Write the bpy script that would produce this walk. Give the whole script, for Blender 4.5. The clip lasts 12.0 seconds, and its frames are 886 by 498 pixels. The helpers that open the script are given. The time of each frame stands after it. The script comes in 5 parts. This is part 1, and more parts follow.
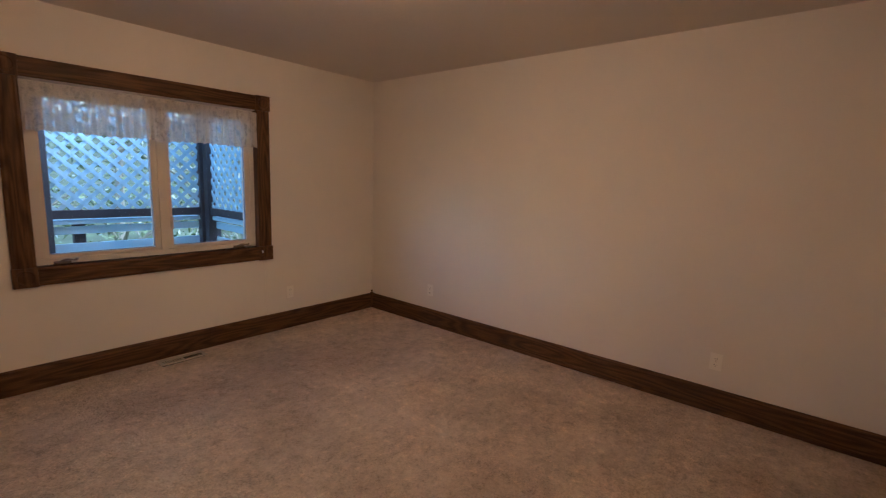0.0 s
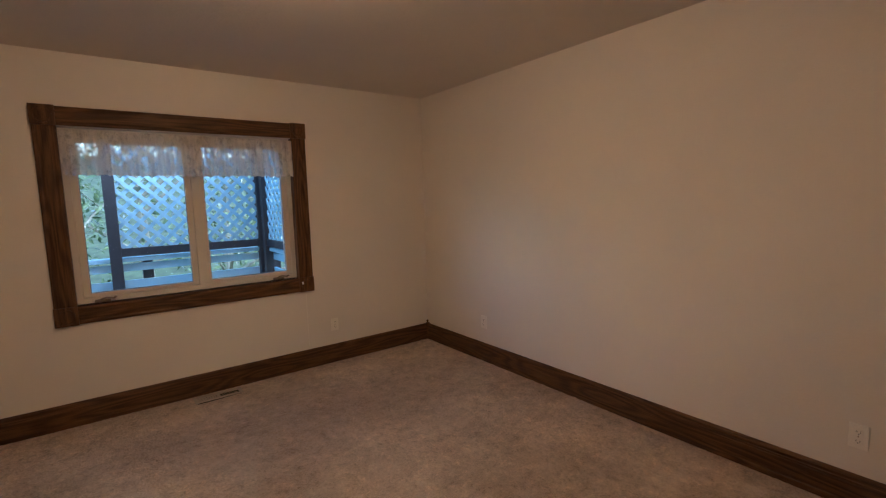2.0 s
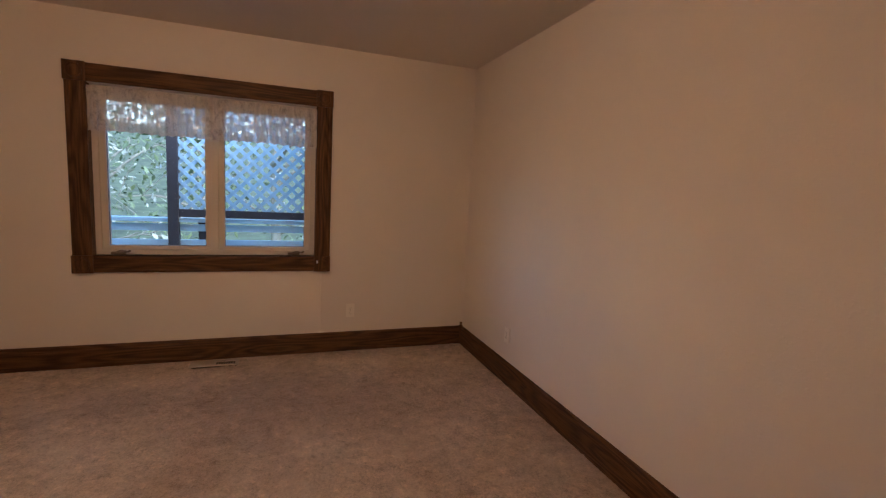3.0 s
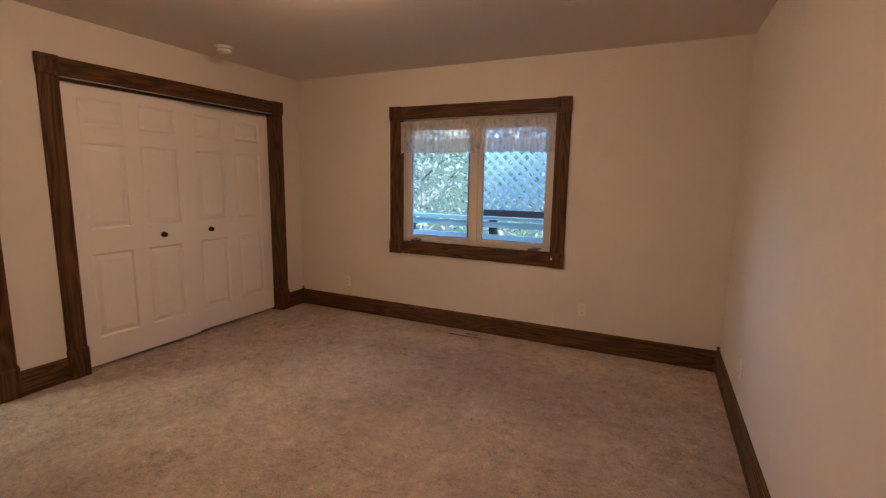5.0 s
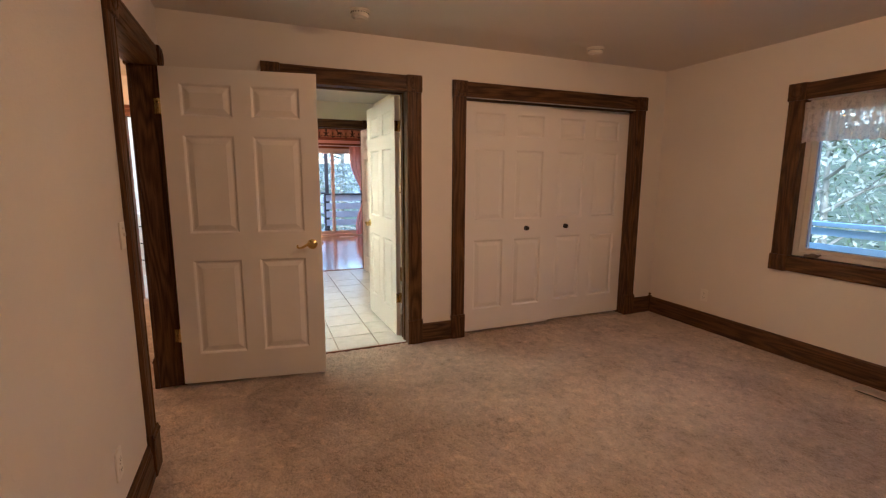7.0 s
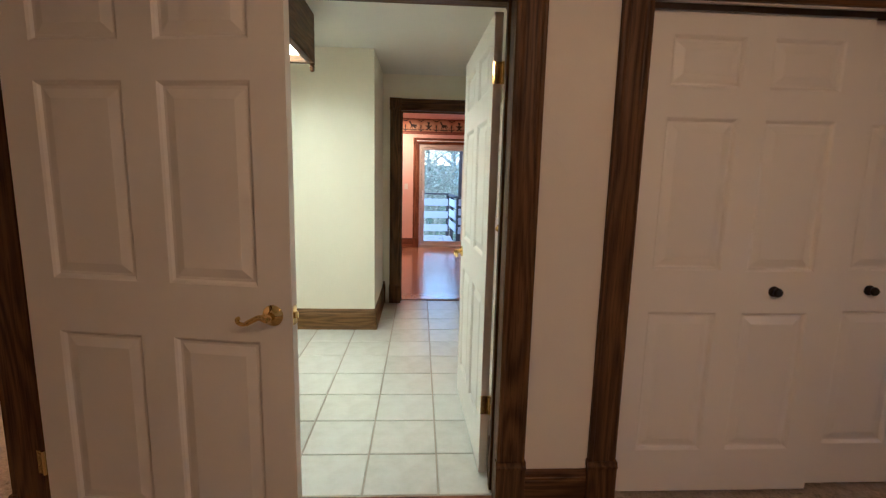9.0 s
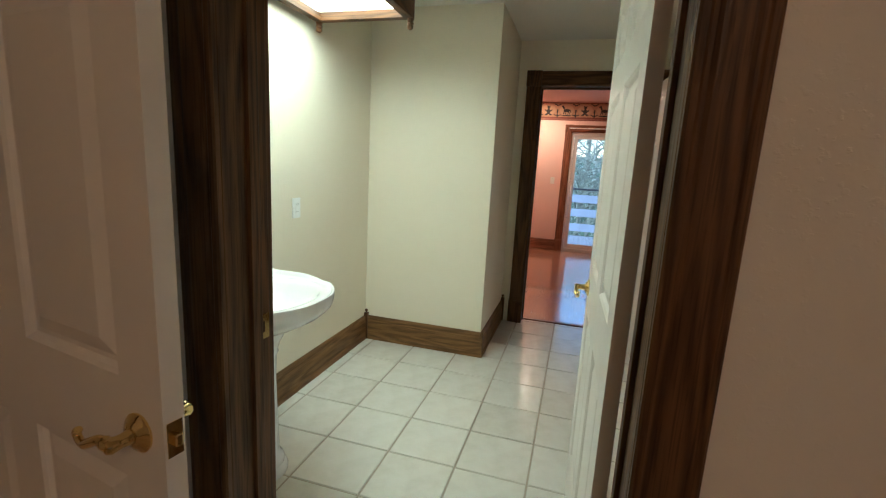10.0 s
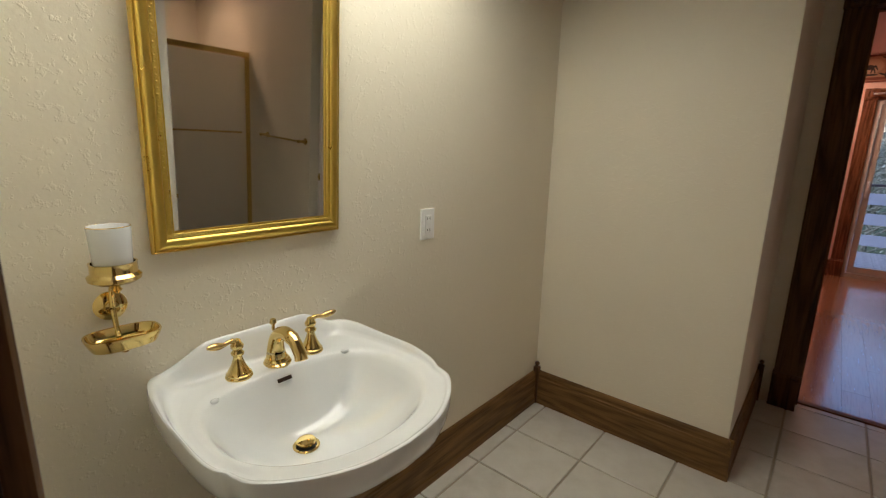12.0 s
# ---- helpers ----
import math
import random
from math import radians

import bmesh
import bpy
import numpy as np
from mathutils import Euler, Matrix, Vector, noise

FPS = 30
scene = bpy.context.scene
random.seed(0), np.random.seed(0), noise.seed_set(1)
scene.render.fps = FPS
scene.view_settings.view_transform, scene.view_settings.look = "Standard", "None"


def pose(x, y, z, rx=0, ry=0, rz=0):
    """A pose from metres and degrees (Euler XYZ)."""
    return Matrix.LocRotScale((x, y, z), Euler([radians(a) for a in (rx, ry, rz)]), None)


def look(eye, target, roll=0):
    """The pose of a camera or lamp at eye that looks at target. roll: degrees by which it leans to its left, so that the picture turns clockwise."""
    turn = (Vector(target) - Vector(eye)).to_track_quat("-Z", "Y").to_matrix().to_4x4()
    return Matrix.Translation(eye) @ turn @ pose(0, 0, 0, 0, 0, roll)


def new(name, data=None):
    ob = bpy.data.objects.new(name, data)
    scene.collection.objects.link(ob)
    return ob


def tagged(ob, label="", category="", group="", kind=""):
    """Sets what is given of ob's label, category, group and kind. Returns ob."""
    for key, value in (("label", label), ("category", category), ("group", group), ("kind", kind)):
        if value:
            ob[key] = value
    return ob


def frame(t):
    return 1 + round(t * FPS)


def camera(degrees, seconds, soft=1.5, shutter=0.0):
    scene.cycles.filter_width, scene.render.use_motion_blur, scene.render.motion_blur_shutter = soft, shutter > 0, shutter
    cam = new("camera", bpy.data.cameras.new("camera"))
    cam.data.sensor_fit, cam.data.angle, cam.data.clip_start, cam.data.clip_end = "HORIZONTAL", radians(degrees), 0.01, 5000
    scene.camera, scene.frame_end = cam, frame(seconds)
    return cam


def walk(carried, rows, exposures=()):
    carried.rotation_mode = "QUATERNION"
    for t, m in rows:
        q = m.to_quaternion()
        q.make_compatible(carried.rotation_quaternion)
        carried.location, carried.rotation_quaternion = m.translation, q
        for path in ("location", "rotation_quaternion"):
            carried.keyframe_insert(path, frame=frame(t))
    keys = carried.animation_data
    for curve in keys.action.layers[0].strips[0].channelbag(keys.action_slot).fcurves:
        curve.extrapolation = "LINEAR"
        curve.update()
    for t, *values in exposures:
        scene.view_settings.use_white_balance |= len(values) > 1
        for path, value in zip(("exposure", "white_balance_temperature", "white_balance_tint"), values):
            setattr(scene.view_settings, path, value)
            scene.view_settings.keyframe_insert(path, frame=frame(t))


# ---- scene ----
cam = camera(88.8, 12.0, soft=1.2, shutter=0.1)
PATH = [
    (0, (0.214, 0.066, 1.454), (1.728, 1.338, 1.151), 2.0),
    (0.5, (0.203, 0.059, 1.472), (1.927, 1.036, 1.197), 2.2),
    (1, (0.25, 0.03, 1.46), (1.976, 1.009, 1.209), 1.4),
    (1.5, (0.527, 0.033, 1.417), (2.11, 1.233, 1.19), -0.7),
    (2, (0.911, 0.055, 1.455), (2.097, 1.65, 1.232), -1.6),
    (2.5, (1.352, 0.098, 1.429), (2.375, 1.803, 1.21), 1.1),
    (3, (1.954, 0.119, 1.383), (2.627, 1.985, 1.131), 3.1),
    (3.5, (2.315, 0.213, 1.343), (2.502, 2.192, 1.125), 3.5),
    (5.5, (3.104, -0.062, 1.447), (1.95, 1.539, 1.124), 0.0),
    (6, (3.073, -0.07, 1.454), (1.601, 1.251, 1.155), 0.1),
    (6.5, (3.042, -0.057, 1.419), (1.343, 0.955, 1.122), 0.4),
    (7, (2.93, 0.056, 1.396), (1.102, 0.805, 1.084), 0.3),
    (7.2, (2.823, 0.114, 1.355), (0.964, 0.787, 1.054), -0.0),
    (9, (1.16, 0.842, 1.377), (-0.814, 0.949, 1.072), 1.3),
    (9.5, (0.715, 0.965, 1.38), (-1.226, 0.644, 1.023), 2.6),
    (10, (0.27, 1.032, 1.397), (-1.618, 0.485, 1.029), 3.1),
    (10.5, (-0.107, 1.024, 1.391), (-1.922, 0.289, 0.983), 3.4),
    (11, (-0.349, 0.854, 1.38), (-2.145, 0.071, 0.975), 2.5),
    (11.5, (-0.513, 0.692, 1.377), (-2.199, -0.294, 0.947), 2.0),
    (12, (-0.739, 0.626, 1.374), (-2.224, -0.645, 0.949), 1.4),
]
EXPOSURES = [(0, 1.94, 4780, 16), (1.0, 1.88, 5080, 21), (1.5, 1.86, 4800, 12), (2.0, 1.88, 4720, 12), (2.5, 1.88, 4840, 13), (3.0, 1.84, 5130, 22), (3.7, 2.13, 5120, 21), (5.5, 2.17, 4900, 16), (6.0, 2.14, 4950, 17), (7.2, 2.15, 5040, 20), (9.0, 1.86, 4640, 14), (9.5, 1.70, 4640, 12), (10.0, 1.35, 4600, 8), (10.5, 0.98, 4620, 5), (11.0, 0.67, 5000, 16), (11.5, 0.50, 5260, 27), (12, 0.33, 5330, 28)]
walk(cam, [(t, look(eye, aim, roll)) for t, eye, aim, roll in PATH], EXPOSURES)


# ---- world and lights ----
world = bpy.data.worlds.new("world")
scene.world = world
world.use_nodes = True
wn = world.node_tree
sky = wn.nodes.new("ShaderNodeTexSky")
sky.sky_type, sky.sun_disc = "NISHITA", False
sky.sun_elevation, sky.sun_rotation = radians(38), radians(141)
sky.air_density, sky.dust_density, sky.ozone_density = 1.5, 0.5, 1.6
wn.nodes["Background"].inputs["Strength"].default_value = 0.15
wn.links.new(sky.outputs[0], wn.nodes["Background"].inputs["Color"])
sun = new("sun", bpy.data.lights.new("sun", "SUN"))
sun.data.energy, sun.data.angle, sun.data.color = 1.4, radians(40), (0.95, 0.98, 1.0)
sun.matrix_world = look((0, 0, 30), (-0.62, 0.77, 29.22))
LAMP_GLOW, TUBE_GLOW, CAN_GLOW = 16.0, 5.75, 430.0


# ---- building helpers ----
def part(name, bm, material, parent=None, label="", smooth=False, m=None):
    """One mesh object from a bmesh, under a parent if one is given."""
    me = bpy.data.meshes.new(name)
    bmesh.ops.recalc_face_normals(bm, faces=bm.faces)
    if smooth:
        for f in bm.faces:
            f.smooth = True
        for e in bm.edges:
            e.smooth = not (len(e.link_faces) == 2 and e.calc_face_angle(0) > radians(40))
    bm.to_mesh(me)
    bm.free()
    me.materials.append(material)
    ob = new(name, me)
    if parent is not None:
        ob.parent = parent
    if m is not None:
        ob.matrix_basis = m
    if label:
        ob["label"] = label
    return ob


def thing(name, m, label, category, group="", kind=""):
    ob = new(name)
    ob.empty_display_size = 0.1
    ob.matrix_basis = m
    return tagged(ob, label, category, group, kind)


def box(bm, x0, x1, y0, y1, z0, z1, bevel=0.0):
    r = bmesh.ops.create_cube(bm, size=1.0)
    vs = r["verts"]
    for v in vs:
        v.co = Vector(((x0 + x1) / 2 + v.co.x * (x1 - x0), (y0 + y1) / 2 + v.co.y * (y1 - y0), (z0 + z1) / 2 + v.co.z * (z1 - z0)))
    if bevel:
        es = list({e for v in vs for e in v.link_edges})
        bmesh.ops.bevel(bm, geom=es, offset=bevel, segments=2, affect="EDGES", profile=0.6)
    return bm


def boxes(rows, bevel=0.0):
    bm = bmesh.new()
    for r in rows:
        box(bm, *r, bevel=bevel)
    return bm


def lathe(bm, profile, seg=24, m=Matrix(), wob=None):
    """Turn rows of (radius, height) about local z."""
    rings = []
    for r, z in profile:
        ring = []
        for k in range(seg):
            a = 2 * math.pi * k / seg
            rr = r * (wob(a, z) if wob else 1)
            ring.append(bm.verts.new(m @ Vector((rr * math.cos(a), rr * math.sin(a), z))))
        rings.append(ring)
    for a, b in zip(rings, rings[1:]):
        for k in range(seg):
            bm.faces.new((a[k], a[(k + 1) % seg], b[(k + 1) % seg], b[k]))
    for ring in (rings[0], rings[-1]):
        if len(set(tuple(v.co) for v in ring)) > 2:
            bm.faces.new(ring)
    return bm


def tube(bm, pts, radii, seg=10, flat=1.0):
    """A round bar along points; flat squeezes it across."""
    pts = [Vector(p) for p in pts]
    rings = []
    for i, p in enumerate(pts):
        d = (pts[min(i + 1, len(pts) - 1)] - pts[max(i - 1, 0)]).normalized()
        side = d.cross(Vector((0, 0, 1)))
        side = side.normalized() if side.length > 1e-4 else Vector((1, 0, 0))
        up = side.cross(d).normalized()
        r = radii[i] if isinstance(radii, (list, tuple)) else radii
        rings.append([bm.verts.new(p + side * r * math.cos(2 * math.pi * k / seg) + up * r * flat * math.sin(2 * math.pi * k / seg)) for k in range(seg)])
    for a, b in zip(rings, rings[1:]):
        for k in range(seg):
            bm.faces.new((a[k], a[(k + 1) % seg], b[(k + 1) % seg], b[k]))
    bm.faces.new(rings[0])
    bm.faces.new(rings[-1])
    return bm


def smooth_line(pts, n=8):
    """Points of a soft curve through the given ones."""
    P = [Vector(p) for p in pts]
    P = [P[0] * 2 - P[1]] + P + [P[-1] * 2 - P[-2]]
    out = []
    for i in range(1, len(P) - 2):
        for k in range(n):
            t = k / n
            a, b, c, d = P[i - 1:i + 3]
            out.append(0.5 * (2 * b + (c - a) * t + (2 * a - 5 * b + 4 * c - d) * t * t + (3 * b - a - 3 * c + d) * t ** 3))
    out.append(P[-2])
    return out


def sweep(bm, profile, p0, p1, out, up, mitre=(0, 0)):
    """Extrude a closed profile of (out, up) along p0 to p1; mitre shifts each end by that share of 'up'."""
    p0, p1, out, up = (Vector(v) for v in (p0, p1, out, up))
    d = (p1 - p0).normalized()
    a = [bm.verts.new(p0 + out * u + up * w + d * w * mitre[0]) for u, w in profile]
    b = [bm.verts.new(p1 + out * u + up * w + d * w * mitre[1]) for u, w in profile]
    n = len(profile)
    for k in range(n):
        bm.faces.new((a[k], a[(k + 1) % n], b[(k + 1) % n], b[k]))
    bm.faces.new(a)
    bm.faces.new(b)
    return bm


def slab_with_holes(a_cuts, b_cuts, holes, t0, t1, place):
    """A slab on a grid, with rectangular holes right through it. place(a, b, t) gives the world point."""
    A = sorted(set(a_cuts) | {v for h in holes for v in h[:2]})
    B = sorted(set(b_cuts) | {v for h in holes for v in h[2:]})
    bm, verts = bmesh.new(), {}

    def V(i, j, k):
        if (i, j, k) not in verts:
            verts[i, j, k] = bm.verts.new(place(A[i], B[j], (t0, t1)[k]))
        return verts[i, j, k]

    def solid(i, j):
        if not (0 <= i < len(A) - 1 and 0 <= j < len(B) - 1):
            return False
        a, b = (A[i] + A[i + 1]) / 2, (B[j] + B[j + 1]) / 2
        return not any(h[0] < a < h[1] and h[2] < b < h[3] for h in holes)

    for i in range(len(A) - 1):
        for j in range(len(B) - 1):
            if not solid(i, j):
                continue
            for k in (0, 1):
                bm.faces.new((V(i, j, k), V(i + 1, j, k), V(i + 1, j + 1, k), V(i, j + 1, k)))
            for di, dj, e in ((-1, 0, ((i, j), (i, j + 1))), (1, 0, ((i + 1, j), (i + 1, j + 1))), (0, -1, ((i, j), (i + 1, j))), (0, 1, ((i, j + 1), (i + 1, j + 1)))):
                if not solid(i + di, j + dj):
                    (p, q), (r, s) = e
                    bm.faces.new((V(p, q, 0), V(r, s, 0), V(r, s, 1), V(p, q, 1)))
    return bm


def wall_x(name, x0, x1, y0, y1, z0, z1, holes, material, label):
    return tagged(part(name, slab_with_holes([y0, y1], [z0, z1], holes, x0, x1, lambda a, b, t: Vector((t, a, b))), material), label, "wall", kind="structure")


def wall_y(name, y0, y1, x0, x1, z0, z1, holes, material, label):
    return tagged(part(name, slab_with_holes([x0, x1], [z0, z1], holes, y0, y1, lambda a, b, t: Vector((a, t, b))), material), label, "wall", kind="structure")


# ---- materials ----
def shader(name, base, rough=0.5, metal=0.0):
    mat = bpy.data.materials.new(name)
    mat.use_nodes = True
    nt = mat.node_tree
    b = nt.nodes["Principled BSDF"]
    b.inputs["Base Color"].default_value = (*base, 1)
    b.inputs["Roughness"].default_value = rough
    b.inputs["Metallic"].default_value = metal
    return mat, nt, b


def node(nt, kind, **values):
    n = nt.nodes.new(kind)
    for k, v in values.items():
        n.inputs[k.replace("_", " ")].default_value = v
    return n


def coords(nt, scale=(1, 1, 1), kind="Object"):
    tc, mp = nt.nodes.new("ShaderNodeTexCoord"), nt.nodes.new("ShaderNodeMapping")
    mp.inputs["Scale"].default_value = scale
    nt.links.new(tc.outputs[kind], mp.inputs["Vector"])
    return mp.outputs[0]


def ramp(nt, fac, stops):
    r = nt.nodes.new("ShaderNodeValToRGB")
    els = r.color_ramp.elements
    while len(els) < len(stops):
        els.new(0.5)
    for e, (p, c) in zip(els, stops):
        e.position, e.color = p, (*c, 1)
    nt.links.new(fac, r.inputs["Fac"])
    return r.outputs["Color"]


def bump(nt, b, heights, strength=0.3, distance=0.005):
    """Relief from a list of (socket, weight)."""
    total = None
    for s, w in heights:
        m = node(nt, "ShaderNodeMath")
        m.operation = "MULTIPLY"
        nt.links.new(s, m.inputs[0])
        m.inputs[1].default_value = w
        if total is not None:
            ad = node(nt, "ShaderNodeMath")
            nt.links.new(total, ad.inputs[0])
            nt.links.new(m.outputs[0], ad.inputs[1])
            total = ad.outputs[0]
        else:
            total = m.outputs[0]
    bp = node(nt, "ShaderNodeBump", Strength=strength, Distance=distance)
    nt.links.new(total, bp.inputs["Height"])
    nt.links.new(bp.outputs[0], b.inputs["Normal"])


def noise_tex(nt, vec, scale, detail=4.0, rough=0.55):
    n = node(nt, "ShaderNodeTexNoise", Scale=scale, Detail=detail, Roughness=rough)
    nt.links.new(vec, n.inputs["Vector"])
    return n.outputs["Fac"]


def paint(name, base, rough=0.6, peel=0.35, spread=0.03, scale=90.0, knock=0.0):
    """Rolled wall paint; knock adds sparse flattened plaster spatters under it."""
    mat, nt, b = shader(name, base, rough)
    v = coords(nt)
    big = noise_tex(nt, v, 1.3, 3)
    lo, hi = tuple(c * (1 - spread) for c in base), tuple(min(1, c * (1 + spread)) for c in base)
    nt.links.new(ramp(nt, big, [(0.3, lo), (0.7, hi)]), b.inputs["Base Color"])
    fine, mid = noise_tex(nt, v, scale, 3), noise_tex(nt, v, scale * 0.3, 2)
    nt.links.new(ramp(nt, noise_tex(nt, v, 14, 3), [(0.3, (rough - 0.06,) * 3), (0.7, (rough + 0.06,) * 3)]), b.inputs["Roughness"])
    heights = [(fine, 1.0), (mid, 1.2)]
    if knock:
        spatter = ramp(nt, noise_tex(nt, v, 58, 3, 0.6), [(0.57, (0, 0, 0)), (0.66, (1, 1, 1))])
        heights = [(fine, 0.35), (mid, 0.35), (spatter, knock)]
    bump(nt, b, heights, peel, 0.003)
    return mat


def wood(name, dark, light, axis, rough=0.48, scale=1.0, contrast=1.0, gloss=0.22):
    """Stained oak with its grain along one axis: broad cathedral figure, fine pores."""
    mat, nt, b = shader(name, light, rough)
    sc = [9.0 * scale] * 3
    sc[axis] = 0.9 * scale
    field = noise_tex(nt, coords(nt, tuple(sc)), 1.0, 1.5, 0.4)
    ph = node(nt, "ShaderNodeMath")
    ph.operation = "MULTIPLY"
    ph.inputs[1].default_value = 60.0
    nt.links.new(field, ph.inputs[0])
    sn = node(nt, "ShaderNodeMath")
    sn.operation = "SINE"
    nt.links.new(ph.outputs[0], sn.inputs[0])
    w = node(nt, "ShaderNodeMath")
    w.operation = "MULTIPLY_ADD"
    w.inputs[1].default_value, w.inputs[2].default_value = 0.5, 0.5
    nt.links.new(sn.outputs[0], w.inputs[0])
    sp = [70 * scale] * 3
    sp[axis] = 3.0 * scale
    streak = noise_tex(nt, coords(nt, tuple(sp)), 1.0, 4, 0.65)
    mx = nt.nodes.new("ShaderNodeMix")
    mx.inputs[0].default_value = 0.66
    nt.links.new(w.outputs[0], mx.inputs[2])
    nt.links.new(streak, mx.inputs[3])
    mean = tuple((p + q) / 2 for p, q in zip(dark, light))
    lo = tuple(m + (d - m) * contrast for d, m in zip(dark, mean))
    hi = tuple(m + (d - m) * contrast for d, m in zip(light, mean))
    tone = ramp(nt, mx.outputs[0], [(0.24, lo), (0.46, mean), (0.74, hi)])
    sq = [190 * scale] * 3
    sq[axis] = 6 * scale
    pores = noise_tex(nt, coords(nt, tuple(sq)), 1.0, 2)
    tick = ramp(nt, pores, [(0.36, (1 - 0.6 * contrast,) * 3), (0.47, (1, 1, 1))])
    mul = nt.nodes.new("ShaderNodeMix")
    mul.data_type, mul.blend_type = "RGBA", "MULTIPLY"
    mul.inputs[0].default_value = 1.0
    nt.links.new(tone, mul.inputs[6])
    nt.links.new(tick, mul.inputs[7])
    nt.links.new(mul.outputs[2], b.inputs["Base Color"])
    bump(nt, b, [(pores, 0.6), (streak, 0.4)], 0.2, 0.002)
    b.inputs["Specular IOR Level"].default_value = gloss
    nt.links.new(ramp(nt, pores, [(0.3, (rough + 0.12,) * 3), (0.6, (rough - 0.05,) * 3)]), b.inputs["Roughness"])
    return mat


OAK_DARK, OAK_LIGHT = (0.013, 0.006, 0.0024), (0.172, 0.080, 0.026)
OAK = [wood("stained_oak_" + "xyz"[k], OAK_DARK, OAK_LIGHT, k, contrast=0.62) for k in range(3)]
# lighter copy of the stained oak, with the bathroom's brighter light in its colour
LIT_OAK = [wood("lit_oak_" + "xyz"[k], (0.055, 0.027, 0.009), (0.29, 0.160, 0.052), k, contrast=0.5) for k in range(3)]
WALL = paint("cream_wall_paint", (0.74, 0.68, 0.60), 0.62, 0.36, knock=0.4)
CEILING = paint("ceiling_paint", (0.69, 0.63, 0.555), 0.85, 0.55, 0.02, 60.0)
BATH_WALL = paint("bath_wall_paint", (0.81, 0.755, 0.615), 0.5, 0.40, 0.02, 80.0, knock=0.5)
PINK_WALL = paint("peach_wall_paint", (0.80, 0.53, 0.42), 0.6, 0.25)
PINK_CEILING = paint("peach_ceiling_paint", (0.74, 0.52, 0.46), 0.8, 0.4)
DOOR_WHITE = paint("door_enamel", (0.80, 0.76, 0.70), 0.42, 0.06, 0.015, 120.0)
VINYL = paint("window_vinyl", (0.66, 0.60, 0.51), 0.4, 0.03, 0.015)
REGISTER = paint("brown_register_enamel", (0.58, 0.49, 0.385), 0.45, 0.05)
PLATE, _, _ = shader("ivory_plastic", (0.82, 0.77, 0.68), 0.35)
AGED_PLASTIC, _, _ = shader("aged_plastic", (0.70, 0.63, 0.53), 0.4)
WHITE_PLASTIC, _, _ = shader("white_plastic", (0.88, 0.89, 0.88), 0.3)
SLOT, _, _ = shader("dark_slot", (0.02, 0.018, 0.015), 0.6)


def metal(name, base, rough, wear=0.08):
    mat, nt, b = shader(name, base, rough, 1.0)
    f = noise_tex(nt, coords(nt), 35, 4)
    nt.links.new(ramp(nt, f, [(0.3, (max(0.02, rough - wear),) * 3), (0.75, (rough + wear,) * 3)]), b.inputs["Roughness"])
    return mat


BRASS = metal("polished_brass", (0.74, 0.57, 0.21), 0.11, 0.05)
GILT = metal("gilded_moulding", (0.76, 0.56, 0.11), 0.32, 0.05)
CHROME = metal("chrome", (0.45, 0.45, 0.43), 0.18)
BRONZE = metal("dark_bronze", (0.06, 0.045, 0.035), 0.4)
BLACK, _, _ = shader("black_paint", (0.012, 0.012, 0.014), 0.45)

PORCELAIN, _nt, _b = shader("porcelain", (0.80, 0.82, 0.83), 0.07)
_b.inputs["Coat Weight"].default_value = 0.5
MIRROR, _, _ = shader("mirror_silver", (0.86, 0.87, 0.86), 0.02, 1.0)
GLASS, _nt, _b = shader("window_glass", (1, 1, 1), 0.0)
_b.inputs["Transmission Weight"].default_value, _b.inputs["IOR"].default_value = 1.0, 1.05
FROST, _nt, _b = shader("obscure_glass", (0.75, 0.78, 0.74), 0.35)
_b.inputs["Transmission Weight"].default_value = 0.7


def glow(name, colour, strength):
    mat, nt, b = shader(name, colour, 0.4)
    b.inputs["Emission Color"].default_value = (*colour, 1)
    b.inputs["Emission Strength"].default_value = strength
    return mat


LAMP_GLASS = glow("lit_lamp_glass", (1.0, 0.57, 0.245), LAMP_GLOW)
COOL_GLASS = glow("lit_cool_glass", (1.0, 0.93, 0.80), LAMP_GLOW)
DIFFUSER = glow("lit_diffuser", (0.94, 0.885, 0.555), TUBE_GLOW)
SHOWER_LIGHT = glow("lit_shower_lamp", (1.0, 0.62, 0.30), 130.0)
CAN_LIGHT = glow("lit_can_lamp", (1.0, 0.63, 0.33), CAN_GLOW)


STAIN = (2.05, 3.05, 0.0)


